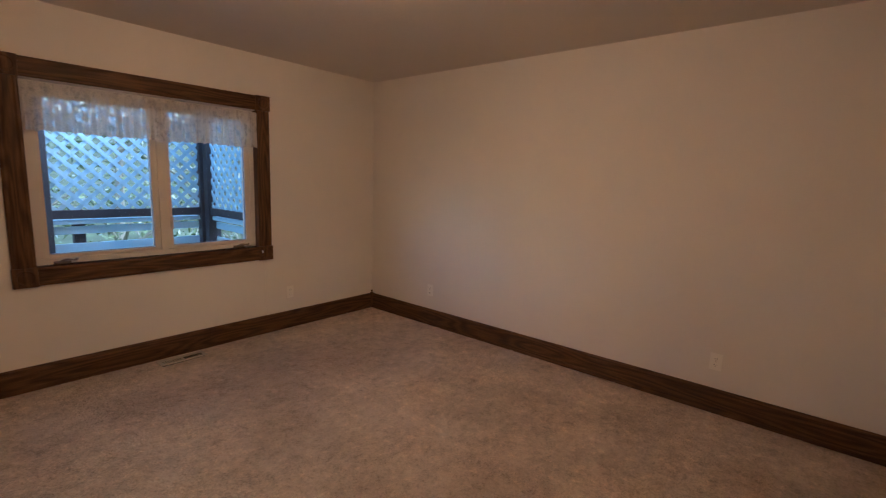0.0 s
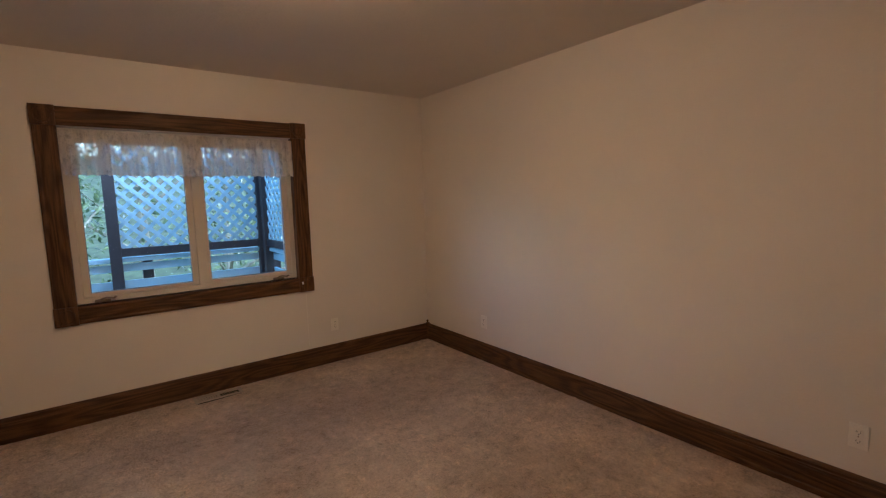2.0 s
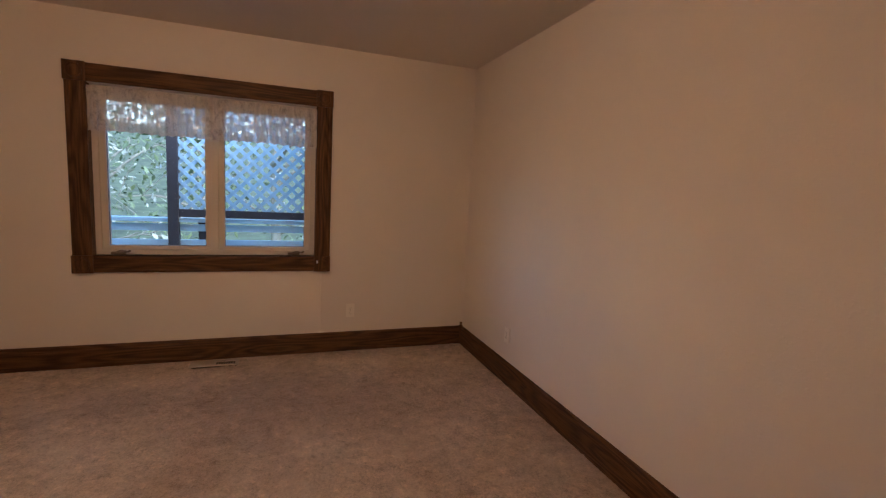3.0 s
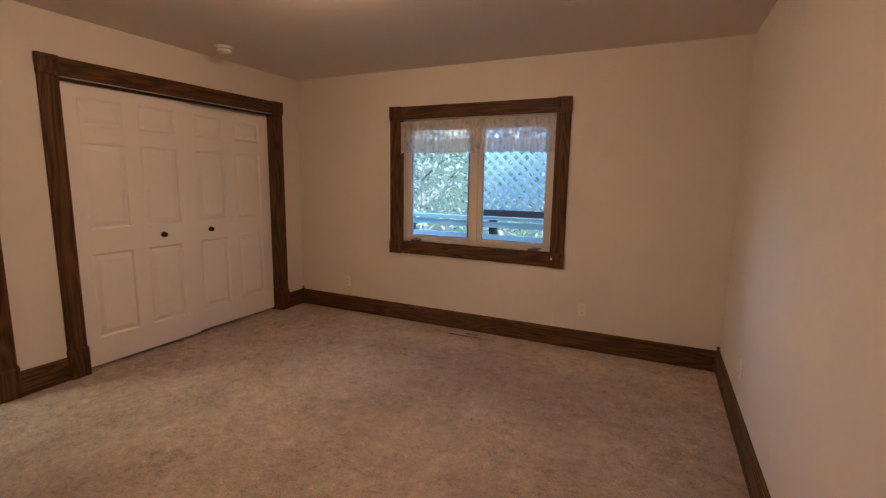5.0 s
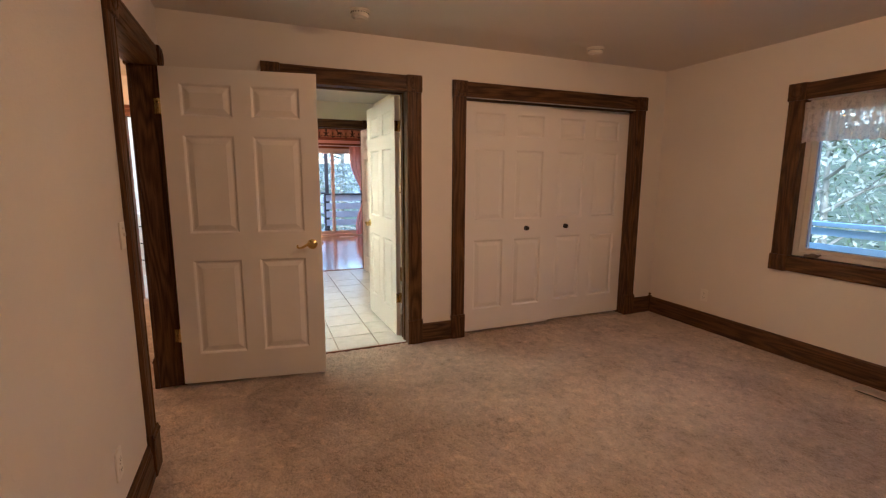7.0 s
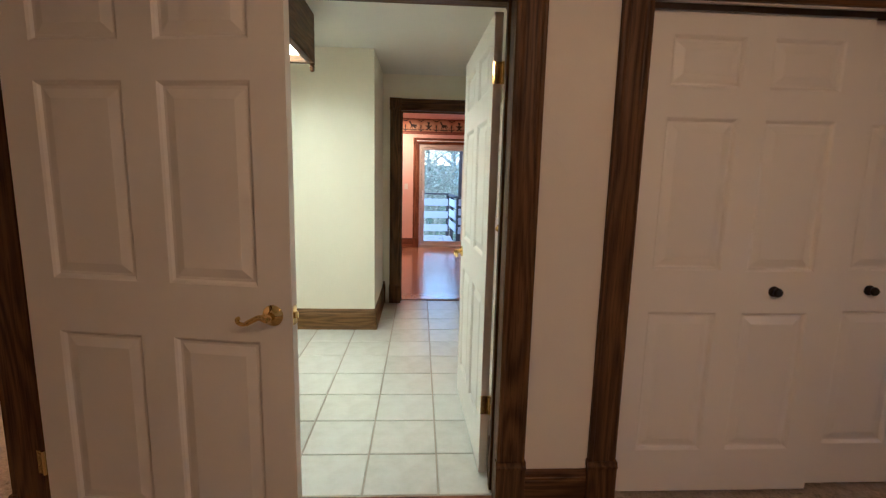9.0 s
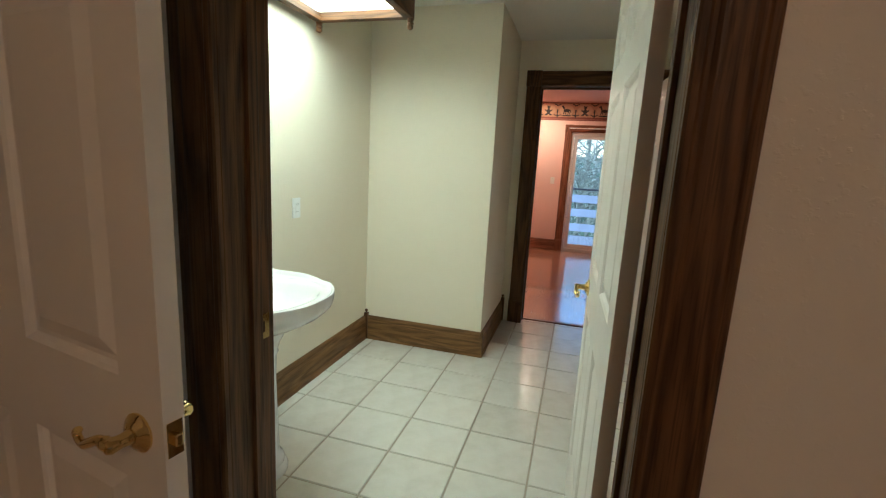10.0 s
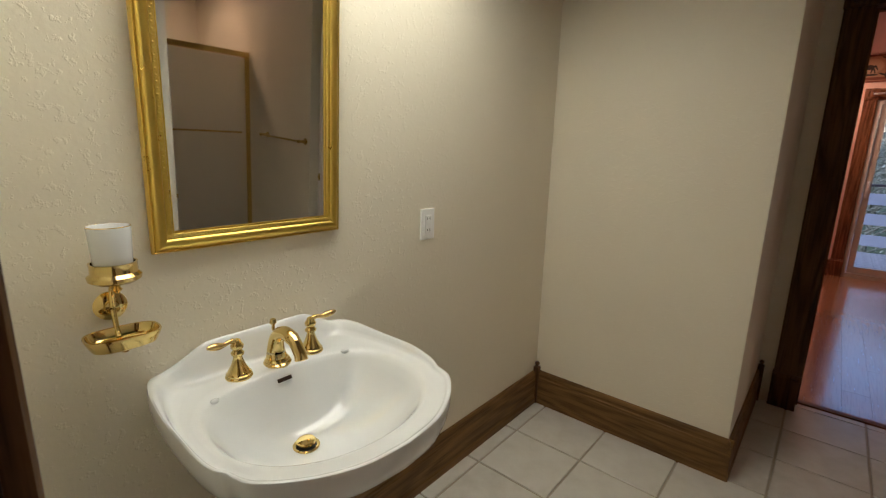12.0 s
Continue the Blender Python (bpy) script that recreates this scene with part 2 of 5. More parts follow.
def carpet_material():
    mat, nt, b = shader("plush_carpet", (0.42, 0.33, 0.26), 0.95)
    v = coords(nt)
    warp = node(nt, "ShaderNodeTexNoise", Scale=2.2, Detail=3.0)
    nt.links.new(v, warp.inputs["Vector"])
    mixv = nt.nodes.new("ShaderNodeVectorMath")
    mixv.operation = "MULTIPLY_ADD"
    mixv.inputs[1].default_value = (0.16, 0.16, 0.0)
    nt.links.new(warp.outputs["Color"], mixv.inputs[0])
    nt.links.new(v, mixv.inputs[2])
    brushed = noise_tex(nt, mixv.outputs[0], 2.6, 6, 0.68)
    patch = noise_tex(nt, mixv.outputs[0], 13, 4, 0.7)
    tuft = noise_tex(nt, v, 85, 3, 0.75)
    fibre = noise_tex(nt, v, 260, 2)
    mid = nt.nodes.new("ShaderNodeMix")
    mid.inputs[0].default_value = 0.5
    nt.links.new(brushed, mid.inputs[2])
    nt.links.new(patch, mid.inputs[3])
    mx = nt.nodes.new("ShaderNodeMix")
    mx.inputs[0].default_value = 0.38
    nt.links.new(mid.outputs[0], mx.inputs[2])
    nt.links.new(tuft, mx.inputs[3])
    pile = ramp(nt, mx.outputs[0], [(0.36, (0.42, 0.30, 0.205)), (0.46, (0.70, 0.535, 0.385)), (0.54, (0.84, 0.665, 0.50)), (0.64, (0.93, 0.78, 0.61))])
    # trodden areas: broad uneven shading of the pile, and one old stain
    trodden = ramp(nt, noise_tex(nt, mixv.outputs[0], 1.5, 7, 0.62), [(0.34, (0.82, 0.79, 0.76)), (0.47, (0.96, 0.95, 0.94)), (0.62, (1.10, 1.09, 1.08))])
    mp = nt.nodes.new("ShaderNodeMapping")
    mp.vector_type = "TEXTURE"
    mp.inputs["Location"].default_value = STAIN
    mp.inputs["Rotation"].default_value = (0, 0, radians(-12))
    mp.inputs["Scale"].default_value = (1.25, 0.55, 1.0)
    nt.links.new(mixv.outputs[0], mp.inputs["Vector"])
    gr = nt.nodes.new("ShaderNodeTexGradient")
    gr.gradient_type = "SPHERICAL"
    nt.links.new(mp.outputs[0], gr.inputs["Vector"])
    stain = ramp(nt, gr.outputs["Fac"], [(0.0, (1, 1, 1)), (0.45, (0.78, 0.745, 0.71)), (1.0, (0.62, 0.575, 0.54))])
    flecks = ramp(nt, noise_tex(nt, mixv.outputs[0], 17, 6, 0.72), [(0.32, (0.78, 0.74, 0.70)), (0.42, (0.97, 0.965, 0.96)), (0.55, (1.02, 1.02, 1.02)), (0.66, (1.2, 1.19, 1.17))])
    for k, s in enumerate((trodden, stain, flecks)):
        m = nt.nodes.new("ShaderNodeMix")
        m.data_type, m.blend_type = "RGBA", "MULTIPLY"
        m.inputs[0].default_value = 1.0
        nt.links.new(pile, m.inputs[6])
        nt.links.new(s, m.inputs[7])
        pile = m.outputs[2]
    nt.links.new(pile, b.inputs["Base Color"])
    b.inputs["Sheen Weight"].default_value, b.inputs["Sheen Roughness"].default_value = 0.15, 0.5
    pits = ramp(nt, noise_tex(nt, mixv.outputs[0], 30, 4, 0.7), [(0.36, (0, 0, 0)), (0.46, (0.8,) * 3), (0.62, (1, 1, 1))])
    bump(nt, b, [(tuft, 1.0), (fibre, 0.4), (patch, 0.7), (pits, 0.8)], 1.0, 0.026)
    return mat


CARPET = carpet_material()


def tile_material():
    mat, nt, b = shader("glazed_tile", (0.72, 0.70, 0.64), 0.22)
    v = coords(nt)
    info = nt.nodes.new("ShaderNodeObjectInfo")
    cloud = noise_tex(nt, v, 9, 5, 0.6)
    ad = node(nt, "ShaderNodeMath")
    ad.operation = "MULTIPLY_ADD"
    ad.inputs[1].default_value = 0.25
    nt.links.new(info.outputs["Random"], ad.inputs[0])
    nt.links.new(cloud, ad.inputs[2])
    nt.links.new(ramp(nt, ad.outputs[0], [(0.3, (0.60, 0.575, 0.51)), (0.62, (0.70, 0.68, 0.62)), (0.9, (0.76, 0.745, 0.69))]), b.inputs["Base Color"])
    bump(nt, b, [(noise_tex(nt, v, 22, 3), 1.0)], 0.12, 0.004)
    return mat


TILE = tile_material()
GROUT = paint("tile_grout", (0.42, 0.37, 0.29), 0.9, 0.5, 0.1)


def plank_material():
    mat = wood("honey_plank", (0.47, 0.21, 0.10), (0.56, 0.265, 0.13), 0, 0.16, 0.7, 0.3, 0.7)
    b = mat.node_tree.nodes["Principled BSDF"]
    b.inputs["Coat Weight"].default_value, b.inputs["Coat Roughness"].default_value = 1.0, 0.14
    return mat


PLANK = plank_material()
TRIM_RED = [wood("reddish_oak_" + "xyz"[k], (0.12, 0.04, 0.015), (0.30, 0.12, 0.05), k) for k in range(3)]


def cloth(name, base, transmit, lace=False):
    mat, nt, b = shader(name, base, 0.9)
    v = coords(nt, (1, 1, 1))
    out = nt.nodes["Material Output"]
    tr = node(nt, "ShaderNodeBsdfTranslucent", Color=(*base, 1))
    mx = nt.nodes.new("ShaderNodeMixShader")
    mx.inputs[0].default_value = transmit
    nt.links.new(b.outputs[0], mx.inputs[1])
    nt.links.new(tr.outputs[0], mx.inputs[2])
    last = mx
    if lace:
        vo = node(nt, "ShaderNodeTexVoronoi", Scale=170.0)
        nt.links.new(v, vo.inputs["Vector"])
        big = noise_tex(nt, coords(nt, (1, 0.2, 0.07)), 75, 3)
        ad = node(nt, "ShaderNodeMath")
        ad.operation = "MULTIPLY"
        nt.links.new(vo.outputs["Distance"], ad.inputs[0])
        nt.links.new(big, ad.inputs[1])
        flowers = noise_tex(nt, coords(nt, (1.3, 0.2, 0.8)), 24, 3)
        motif = ramp(nt, flowers, [(0.48, (0, 0, 0)), (0.66, (0.30,) * 3)])
        net = ramp(nt, ad.outputs[0], [(0.24, (0.03,) * 3), (0.42, (0.22,) * 3)])
        sm = nt.nodes.new("ShaderNodeMix")
        sm.data_type, sm.blend_type = "RGBA", "ADD"
        sm.inputs[0].default_value = 1.0
        nt.links.new(net, sm.inputs[6])
        nt.links.new(motif, sm.inputs[7])
        hole = sm.outputs[2]
        tp = nt.nodes.new("ShaderNodeBsdfTransparent")
        m2 = nt.nodes.new("ShaderNodeMixShader")
        nt.links.new(hole, m2.inputs[0])
        nt.links.new(last.outputs[0], m2.inputs[1])
        nt.links.new(tp.outputs[0], m2.inputs[2])
        last = m2
    nt.links.new(last.outputs[0], out.inputs["Surface"])
    return mat


LACE = cloth("ivory_lace", (0.66, 0.585, 0.48), 0.36, True)
PINK_CLOTH = cloth("pink_voile", (0.75, 0.42, 0.34), 0.45)
# white paint with the blue of the skylight mixed into its base colour
DECK_SKYLIT = paint("skylit_blue_white_paint", (0.44, 0.62, 0.69), 0.7, 0.2, 0.1, 40.0)
# darker copy of the white deck paint: the west rails' shade is in the colour
DECK_SHADED = paint("shaded_white_paint", (0.40, 0.43, 0.48), 0.6, 0.2, 0.1, 40.0)
DECK_DARK = paint("dark_brown_stain", (0.05, 0.042, 0.040), 0.7, 0.3, 0.2, 40.0)
DECK_BOARD = paint("grey_deck_paint", (0.36, 0.35, 0.35), 0.3, 0.3, 0.12, 30.0)


# ---- structure ----
XW, XE, YS, YN, H = -0.59, 3.54, -0.478, 3.893, 2.447
XB = -0.735          # bathroom face of the west wall
YB = -0.490          # bathroom south wall
XP, YP = -2.87, 0.447  # projecting wall: face and corner
XF, XF2 = -3.785, -3.92   # wall with the far doorway
XR = -7.93           # far room's end wall
HF = 2.54            # far room's ceiling
BATH = (0.247, 1.183)
ENTRY = (-0.41, 0.503)
CLOSET = (1.695, 3.524)
FAR = (0.640, 1.530)
WIN = (0.713, 2.208, 0.805, 1.982)
SLIDE = (0.83, 2.62)
YFS = -0.46          # far room's south wall
XH = -3.00           # hallway's end wall
YH = -1.72           # hallway's south wall
HALLDOOR = (-1.21, -0.80)

wall_y("wall_north", YN, YN + 0.18, XW - 0.9, XE + 0.15, -0.05, H, [(WIN[0], WIN[1], WIN[2], WIN[3])], WALL, "cream painted textured wall with a wide window")
wall_x("wall_east", XE, XE + 0.15, YS - 0.15, YN, -0.05, H, [], WALL, "plain cream painted textured wall")
wall_y("wall_south", YS - 0.13, YS, XB, XE, -0.05, H, [(ENTRY[0] - 0.02, ENTRY[1] + 0.02, -0.05, 2.075)], WALL, "cream painted wall with the entry doorway")
wall_x("wall_west", XB, XW, YS, YN, -0.05, H, [(BATH[0] - 0.02, BATH[1] + 0.02, -0.05, 2.075), (CLOSET[0], CLOSET[1], -0.05, 2.05)], WALL, "cream painted wall with closet and bathroom doorways")
tagged(part("ceiling", boxes([(XW - 0.9, XE + 0.15, YS - 0.13, YN + 0.18, H, H + 0.1)]), CEILING), "textured off-white painted bedroom ceiling", "ceiling", kind="structure")

# closet box behind its doors
wall_x("wall_closet_back", -1.40, -1.33, 1.50, YN, -0.05, H, [], WALL, "plain painted closet back wall")
wall_y("wall_closet_side", 1.43, 1.50, -1.40, XB, -0.05, H, [], WALL, "plain painted wall at the side of the closet")


def carpet_mesh(x0, x1, y0, y1, step=0.0125):
    nx, ny = int((x1 - x0) / step), int((y1 - y0) / step)
    vs, fs = [], []
    for j in range(ny + 1):
        for i in range(nx + 1):
            x, y = x0 + (x1 - x0) * i / nx, y0 + (y1 - y0) * j / ny
            z = 0.004 * noise.noise((x * 3, y * 3, 0)) + 0.004 * noise.noise((x * 14, y * 14, 3)) + 0.006 * noise.noise((x * 26, y * 26, 7)) + 0.004 * noise.noise((x * 44, y * 44, 5)) - 0.022 * max(0, noise.noise((x * 19, y * 23, 11)) - 0.34)
            vs.append((x, y, min(z - 0.006, 0.003)))
    for j in range(ny):
        for i in range(nx):
            a = j * (nx + 1) + i
            fs.append((a, a + 1, a + nx + 2, a + nx + 1))
    me = bpy.data.meshes.new("floor")
    me.from_pydata(vs, [], fs)
    me.materials.append(CARPET)
    for p in me.polygons:
        p.use_smooth = True
    return me


tagged(new("floor_carpet", carpet_mesh(XW - 0.04, XE, YS - 0.10, YN)), "worn beige plush carpet with footmarks and stains", "carpet", kind="structure")
tagged(part("floor_closet", boxes([(-1.33, XW - 0.04, 1.50, YN, -0.05, -0.004)]), CARPET), "beige carpet inside the closet", "carpet", kind="structure")
tagged(part("subfloor", boxes([(XW - 0.04, XE + 0.15, YS - 0.13, YN + 0.18, -0.15, -0.03)]), GROUT), "rough floor slab under the carpet", "floor", kind="structure")

# bathroom shell
wall_y("wall_bath_south", YB - 0.12, YB, XP - 1.0, XB, -0.05, H, [], BATH_WALL, "cream textured bathroom wall behind the pedestal sink")
wall_x("wall_bath_east", XB - 0.012, XB, YB, 1.43, -0.05, H, [(BATH[0] - 0.02, BATH[1] + 0.02, -0.05, 2.075)], BATH_WALL, "cream bathroom wall around the doorway")
tagged(part("wall_bath_projection", boxes([(XF, XP, YB, YP, -0.05, H)], 0.004), BATH_WALL), "cream projecting bathroom wall with a sharp corner", "wall", kind="structure")
tagged(part("wall_bath_projection_north", boxes([(XF, XP, 1.70, 3.75, -0.05, H)]), BATH_WALL), "cream projecting bathroom wall with a towel rail", "wall", kind="structure")
wall_x("wall_bath_west", XF2, XF, YB - 0.12, 3.9, -0.05, HF, [(FAR[0] - 0.02, FAR[1] + 0.02, -0.05, 2.09)], BATH_WALL, "cream bathroom wall with the far doorway")
wall_y("wall_bath_north", 3.75, 3.87, XF, -1.40, -0.05, H, [], BATH_WALL, "plain cream bathroom end wall")
tagged(part("ceiling_bath", boxes([(XF, XB, YB - 0.12, 3.87, H, H + 0.1)]), paint("bath_ceiling_paint", (0.72, 0.70, 0.64), 0.8, 0.5, 0.02, 60.0)), "off-white textured bathroom ceiling", "ceiling", kind="structure")
bath_floor = tagged(part("floor_bath", boxes([(XF2, XB + 0.105, YB, 3.75, -0.06, -0.006)]), GROUT), "pale square ceramic floor tiles with beige grout", "floor", kind="structure")

# far room shell
wall_x("wall_far_west", XR - 0.15, XR, YFS, 4.6, -0.2, HF, [(SLIDE[0], SLIDE[1], -0.2, 2.05)], PINK_WALL, "peach painted wall with a sliding glass door")
wall_y("wall_far_south", YFS - 0.10, YFS, XR - 0.15, XF2, -0.2, HF, [], PINK_WALL, "plain peach painted wall")
wall_y("wall_far_north", 4.6, 4.72, XR - 0.15, XF2, -0.2, HF, [], PINK_WALL, "plain peach painted wall")
wall_x("wall_far_east", XF2 - 0.012, XF2, YFS, 4.6, -0.2, HF, [(FAR[0] - 0.02, FAR[1] + 0.02, -0.2, 2.095)], PINK_WALL, "peach painted wall around the bathroom doorway")
tagged(part("ceiling_far", boxes([(XR - 0.15, XF2, YFS - 0.10, 4.72, HF, HF + 0.1)]), PINK_CEILING), "peach tinted ceiling", "ceiling", kind="structure")
far_floor = tagged(part("floor_far", boxes([(XR - 0.05, XF2 + 0.03, YFS, 4.6, -0.06, -0.010)]), PLANK), "glossy honey coloured plank floor", "floor", kind="structure")

# hallway beyond the entry door
wall_y("wall_hall_south", YH - 0.12, YH, XH - 0.12, 2.0, -0.05, H, [(-1.61, -0.79, -0.003, 2.06)], WALL, "plain cream hallway wall with a closed door")
wall_x("wall_hall_east", 1.9, 2.0, YH, YS - 0.13, -0.05, H, [], WALL, "plain cream hallway wall")
wall_x("wall_hall_west", XH - 0.12, XH, YH, YB - 0.12, -0.05, H, [(HALLDOOR[0], HALLDOOR[1], -0.05, 2.05)], WALL, "cream hallway end wall with an open doorway")
tagged(part("ceiling_hall", boxes([(XH - 0.12, 2.0, YH - 0.12, YS - 0.13, H, H + 0.1), (XH - 0.12, XB, YS - 0.13, YB - 0.12, H, H + 0.1)]), CEILING), "plain off-white hallway ceiling", "ceiling", kind="structure")
tagged(part("floor_hall", boxes([(XH - 0.06, XW - 0.04, YH, YB - 0.12, -0.06, -0.004), (XW - 0.04, 1.95, YH, YS - 0.10, -0.06, -0.004)]), CARPET), "beige hallway carpet", "carpet", kind="structure")
# white washroom at the end of the hallway
WHITE_ROOM = paint("white_washroom_paint", (0.82, 0.83, 0.80), 0.5, 0.2)
wall_x("wall_washroom_west", -5.10, -5.00, -2.30, YB - 0.12, -0.05, H, [], WHITE_ROOM, "plain white washroom wall")
wall_y("wall_washroom_south", -2.40, -2.30, -5.10, XH - 0.12, -0.05, H, [], WHITE_ROOM, "plain white washroom wall")
wall_y("wall_washroom_north", YB - 0.12, YB - 0.04, -5.10, XP - 1.0, -0.05, H, [], WHITE_ROOM, "plain white washroom wall")
wall_x("wall_washroom_east", XH - 0.12, XH - 0.02, -2.30, YH - 0.12, -0.05, H, [], WHITE_ROOM, "plain white washroom wall")
tagged(part("ceiling_washroom", boxes([(-5.10, XH - 0.12, -2.40, YB - 0.04, H, H + 0.1)]), CEILING), "plain white washroom ceiling", "ceiling", kind="structure")
tagged(part("floor_washroom", boxes([(-5.00, XH - 0.06, -2.30, YB - 0.12, -0.06, -0.002)]), TILE), "pale washroom floor", "floor", kind="structure")


# ---- trim ----
BASE = [(0, 0), (0.023, 0), (0.023, 0.030), (0.020, 0.034), (0.019, 0.040), (0.019, 0.118), (0.0165, 0.124), (0.0165, 0.132), (0.013, 0.136), (0.014, 0.150), (0.008, 0.163), (0.003, 0.167), (0, 0.167)]


def baseboard(p0, p1, out, h=0.163, wood_set=OAK, label="dark stained oak baseboard with a moulded top"):
    bm = bmesh.new()
    k = h / 0.167
    sweep(bm, [(u, w * k - 0.004) for u, w in BASE], p0, p1, (*out, 0), (0, 0, 1))
    ax = 0 if abs(p1[0] - p0[0]) > abs(p1[1] - p0[1]) else 1
    return tagged(part("baseboard", bm, wood_set[ax]), label, "baseboard", "baseboards", "structure")


def corner_post(x, y, sx, sy, h, label="small turned oak corner post topping the baseboard joint"):
    bm = bmesh.new()
    box(bm, min(x, x + sx * 0.03), max(x, x + sx * 0.03), min(y, y + sy * 0.03), max(y, y + sy * 0.03), -0.004, h, 0.003)
    lathe(bm, [(0.004, h), (0.007, h + 0.004), (0.006, h + 0.008), (0.012, h + 0.014), (0.013, h + 0.021), (0.008, h + 0.028), (0.0, h + 0.030)], 12, Matrix.Translation((x + sx * 0.015, y + sy * 0.015, 0)))
    return tagged(part("corner_post", bm, OAK[2], smooth=True), label, "baseboard post", "baseboard corner posts", "structure")


CW = 0.118
FLUTES = [(0, 0), (0, 0.016), (0.005, 0.0195), (0.016, 0.0205), (0.021, 0.0175), (0.028, 0.0165), (0.036, 0.019), (0.059, 0.0205), (0.082, 0.019), (0.090, 0.0165), (0.097, 0.0175), (0.102, 0.0205), (0.113, 0.0195), (CW, 0.016), (CW, 0)]


def casing_bar(bm, a, b, across):
    """A fluted bar on a wall's face (local y is out), its width along across."""
    sweep(bm, [(d, w - CW / 2) for w, d in FLUTES], a, b, (0, 1, 0), across)
    return bm


def rosette(bm, x, z, s=0.126, t=0.032):
    box(bm, x - s / 2, x + s / 2, 0, t, z - s / 2, z + s / 2, 0.004)
    m = Matrix.Translation((x, t, z)) @ Matrix.Rotation(-math.pi / 2, 4, "X")
    lathe(bm, [(0.050, -0.002), (0.050, 0.004), (0.044, 0.006), (0.040, 0.001), (0.030, 0.001), (0.024, 0.004), (0.012, 0.007), (0.0, 0.008)], 24, m)
    return bm


def casing(m, w, top, label, sill=None, plinths=True, jamb=0.0, wood_set=OAK, name="door_casing", lining=True):
    """Victorian trim round an opening w wide whose top is at top; local x runs along the wall, y out of it."""
    along = wood_set[0]
    t = thing(name, m, label, "door casing" if sill is None else "window casing", "", "structure")
    x = w / 2 + CW / 2
    low = sill - CW / 2 if sill is not None else 0
    for s in (-1, 1):
        z0 = (sill if sill is not None else (0.205 if plinths else -0.004))
        bm = bmesh.new()
        casing_bar(bm, (s * x, 0, z0), (s * x, 0, top - 0.002), (1, 0, 0))
        part("side_casing", bm, wood_set[2], t)
        bm = bmesh.new()
        rosette(bm, s * x, top + CW / 2)
        part("corner_block", bm, wood_set[2], t, "carved bullseye corner block", smooth=True)
        if sill is not None:
            bm = bmesh.new()
            rosette(bm, s * x, sill - CW / 2)
            part("corner_block", bm, wood_set[2], t, "carved bullseye corner block", smooth=True)
        elif plinths:
            bm = bmesh.new()
            box(bm, s * x - 0.063, s * x + 0.063, 0, 0.030, -0.006, 0.178, 0.003)
            sweep(bm, [(0, 0.176), (0.034, 0.176), (0.034, 0.184), (0.028, 0.190), (0.026, 0.203), (0, 0.206)], (s * x - 0.064, 0, 0), (s * x + 0.064, 0, 0), (0, 1, 0), (0, 0, 1))
            part("plinth_block", bm, wood_set[2], t)
    bm = bmesh.new()
    casing_bar(bm, (-w / 2 + 0.004, 0, top + CW / 2), (w / 2 - 0.004, 0, top + CW / 2), (0, 0, 1))
    part("head_casing", bm, along, t)
    if sill is not None:
        bm = bmesh.new()
        casing_bar(bm, (-w / 2 + 0.004, 0, sill - CW / 2), (w / 2 - 0.004, 0, sill - CW / 2), (0, 0, 1))
        part("apron_casing", bm, along, t)
    if jamb:
        for s in (-1, 1):
            part("jamb", boxes([(min(s * w / 2, s * (w / 2 + 0.02)) - 0.001, max(s * w / 2, s * (w / 2 + 0.02)) + 0.001, -jamb, 0.002, low - 0.004 if sill is None else sill - 0.02, top + 0.02)], 0.002), wood_set[2], t)
        part("head_jamb", boxes([(-w / 2, w / 2, -jamb, 0.002, top, top + 0.02)], 0.002), along, t)
        if sill is not None:
            part("stool", boxes([(-w / 2, w / 2, -jamb, 0.006, sill - 0.02, sill)], 0.002), along, t)
        elif lining:
            for s in (-1, 1):
                xs = s * (w / 2)
                part("door_stop", boxes([(min(xs, xs - s * 0.012), max(xs, xs - s * 0.012), -jamb + 0.042, -jamb + 0.078, 0, top)], 0.002), wood_set[2], t)
            part("door_stop", boxes([(-w / 2 + 0.013, w / 2 - 0.013, -jamb + 0.042, -jamb + 0.078, top - 0.012, top)], 0.002), along, t)
    return t


def on_wall(face, along, facing):
    """Pose of trim: facing is +x, -x, +y or -y out of the wall."""
    return {"+x": pose(face, along, 0, 0, 0, -90), "-x": pose(face, along, 0, 0, 0, 90), "+y": pose(along, face, 0), "-y": pose(along, face, 0, 0, 0, 180)}[facing]


DARK = "dark stained fluted oak casing with bullseye corner blocks"
casing(on_wall(XW, sum(BATH) / 2, "+x"), BATH[1] - BATH[0], 2.06, DARK + " round the bathroom doorway", jamb=XW - XB + 0.012)
casing(on_wall(XB - 0.012, sum(BATH) / 2, "-x"), BATH[1] - BATH[0], 2.06, DARK + " on the bathroom side")
casing(on_wall(XW, sum(CLOSET) / 2, "+x"), CLOSET[1] - CLOSET[0], 2.055, DARK + " round the closet", jamb=XW - XB, lining=False)
casing(on_wall(YS, sum(ENTRY) / 2, "+y"), ENTRY[1] - ENTRY[0], 2.06, DARK + " round the entry doorway", jamb=0.13, lining=False)
casing(on_wall(YS - 0.13, sum(ENTRY) / 2, "-y"), ENTRY[1] - ENTRY[0], 2.06, DARK + " on the hallway side")
casing(on_wall(YN, (WIN[0] + WIN[1]) / 2, "-y"), WIN[1] - WIN[0], WIN[3] + 0.005, "dark stained oak window casing with bullseye corner blocks", sill=WIN[2], jamb=0.10, name="window_casing")
casing(on_wall(XF, sum(FAR) / 2, "+x"), FAR[1] - FAR[0], 2.085, DARK + " round the far doorway", jamb=XF - XF2 + 0.012)
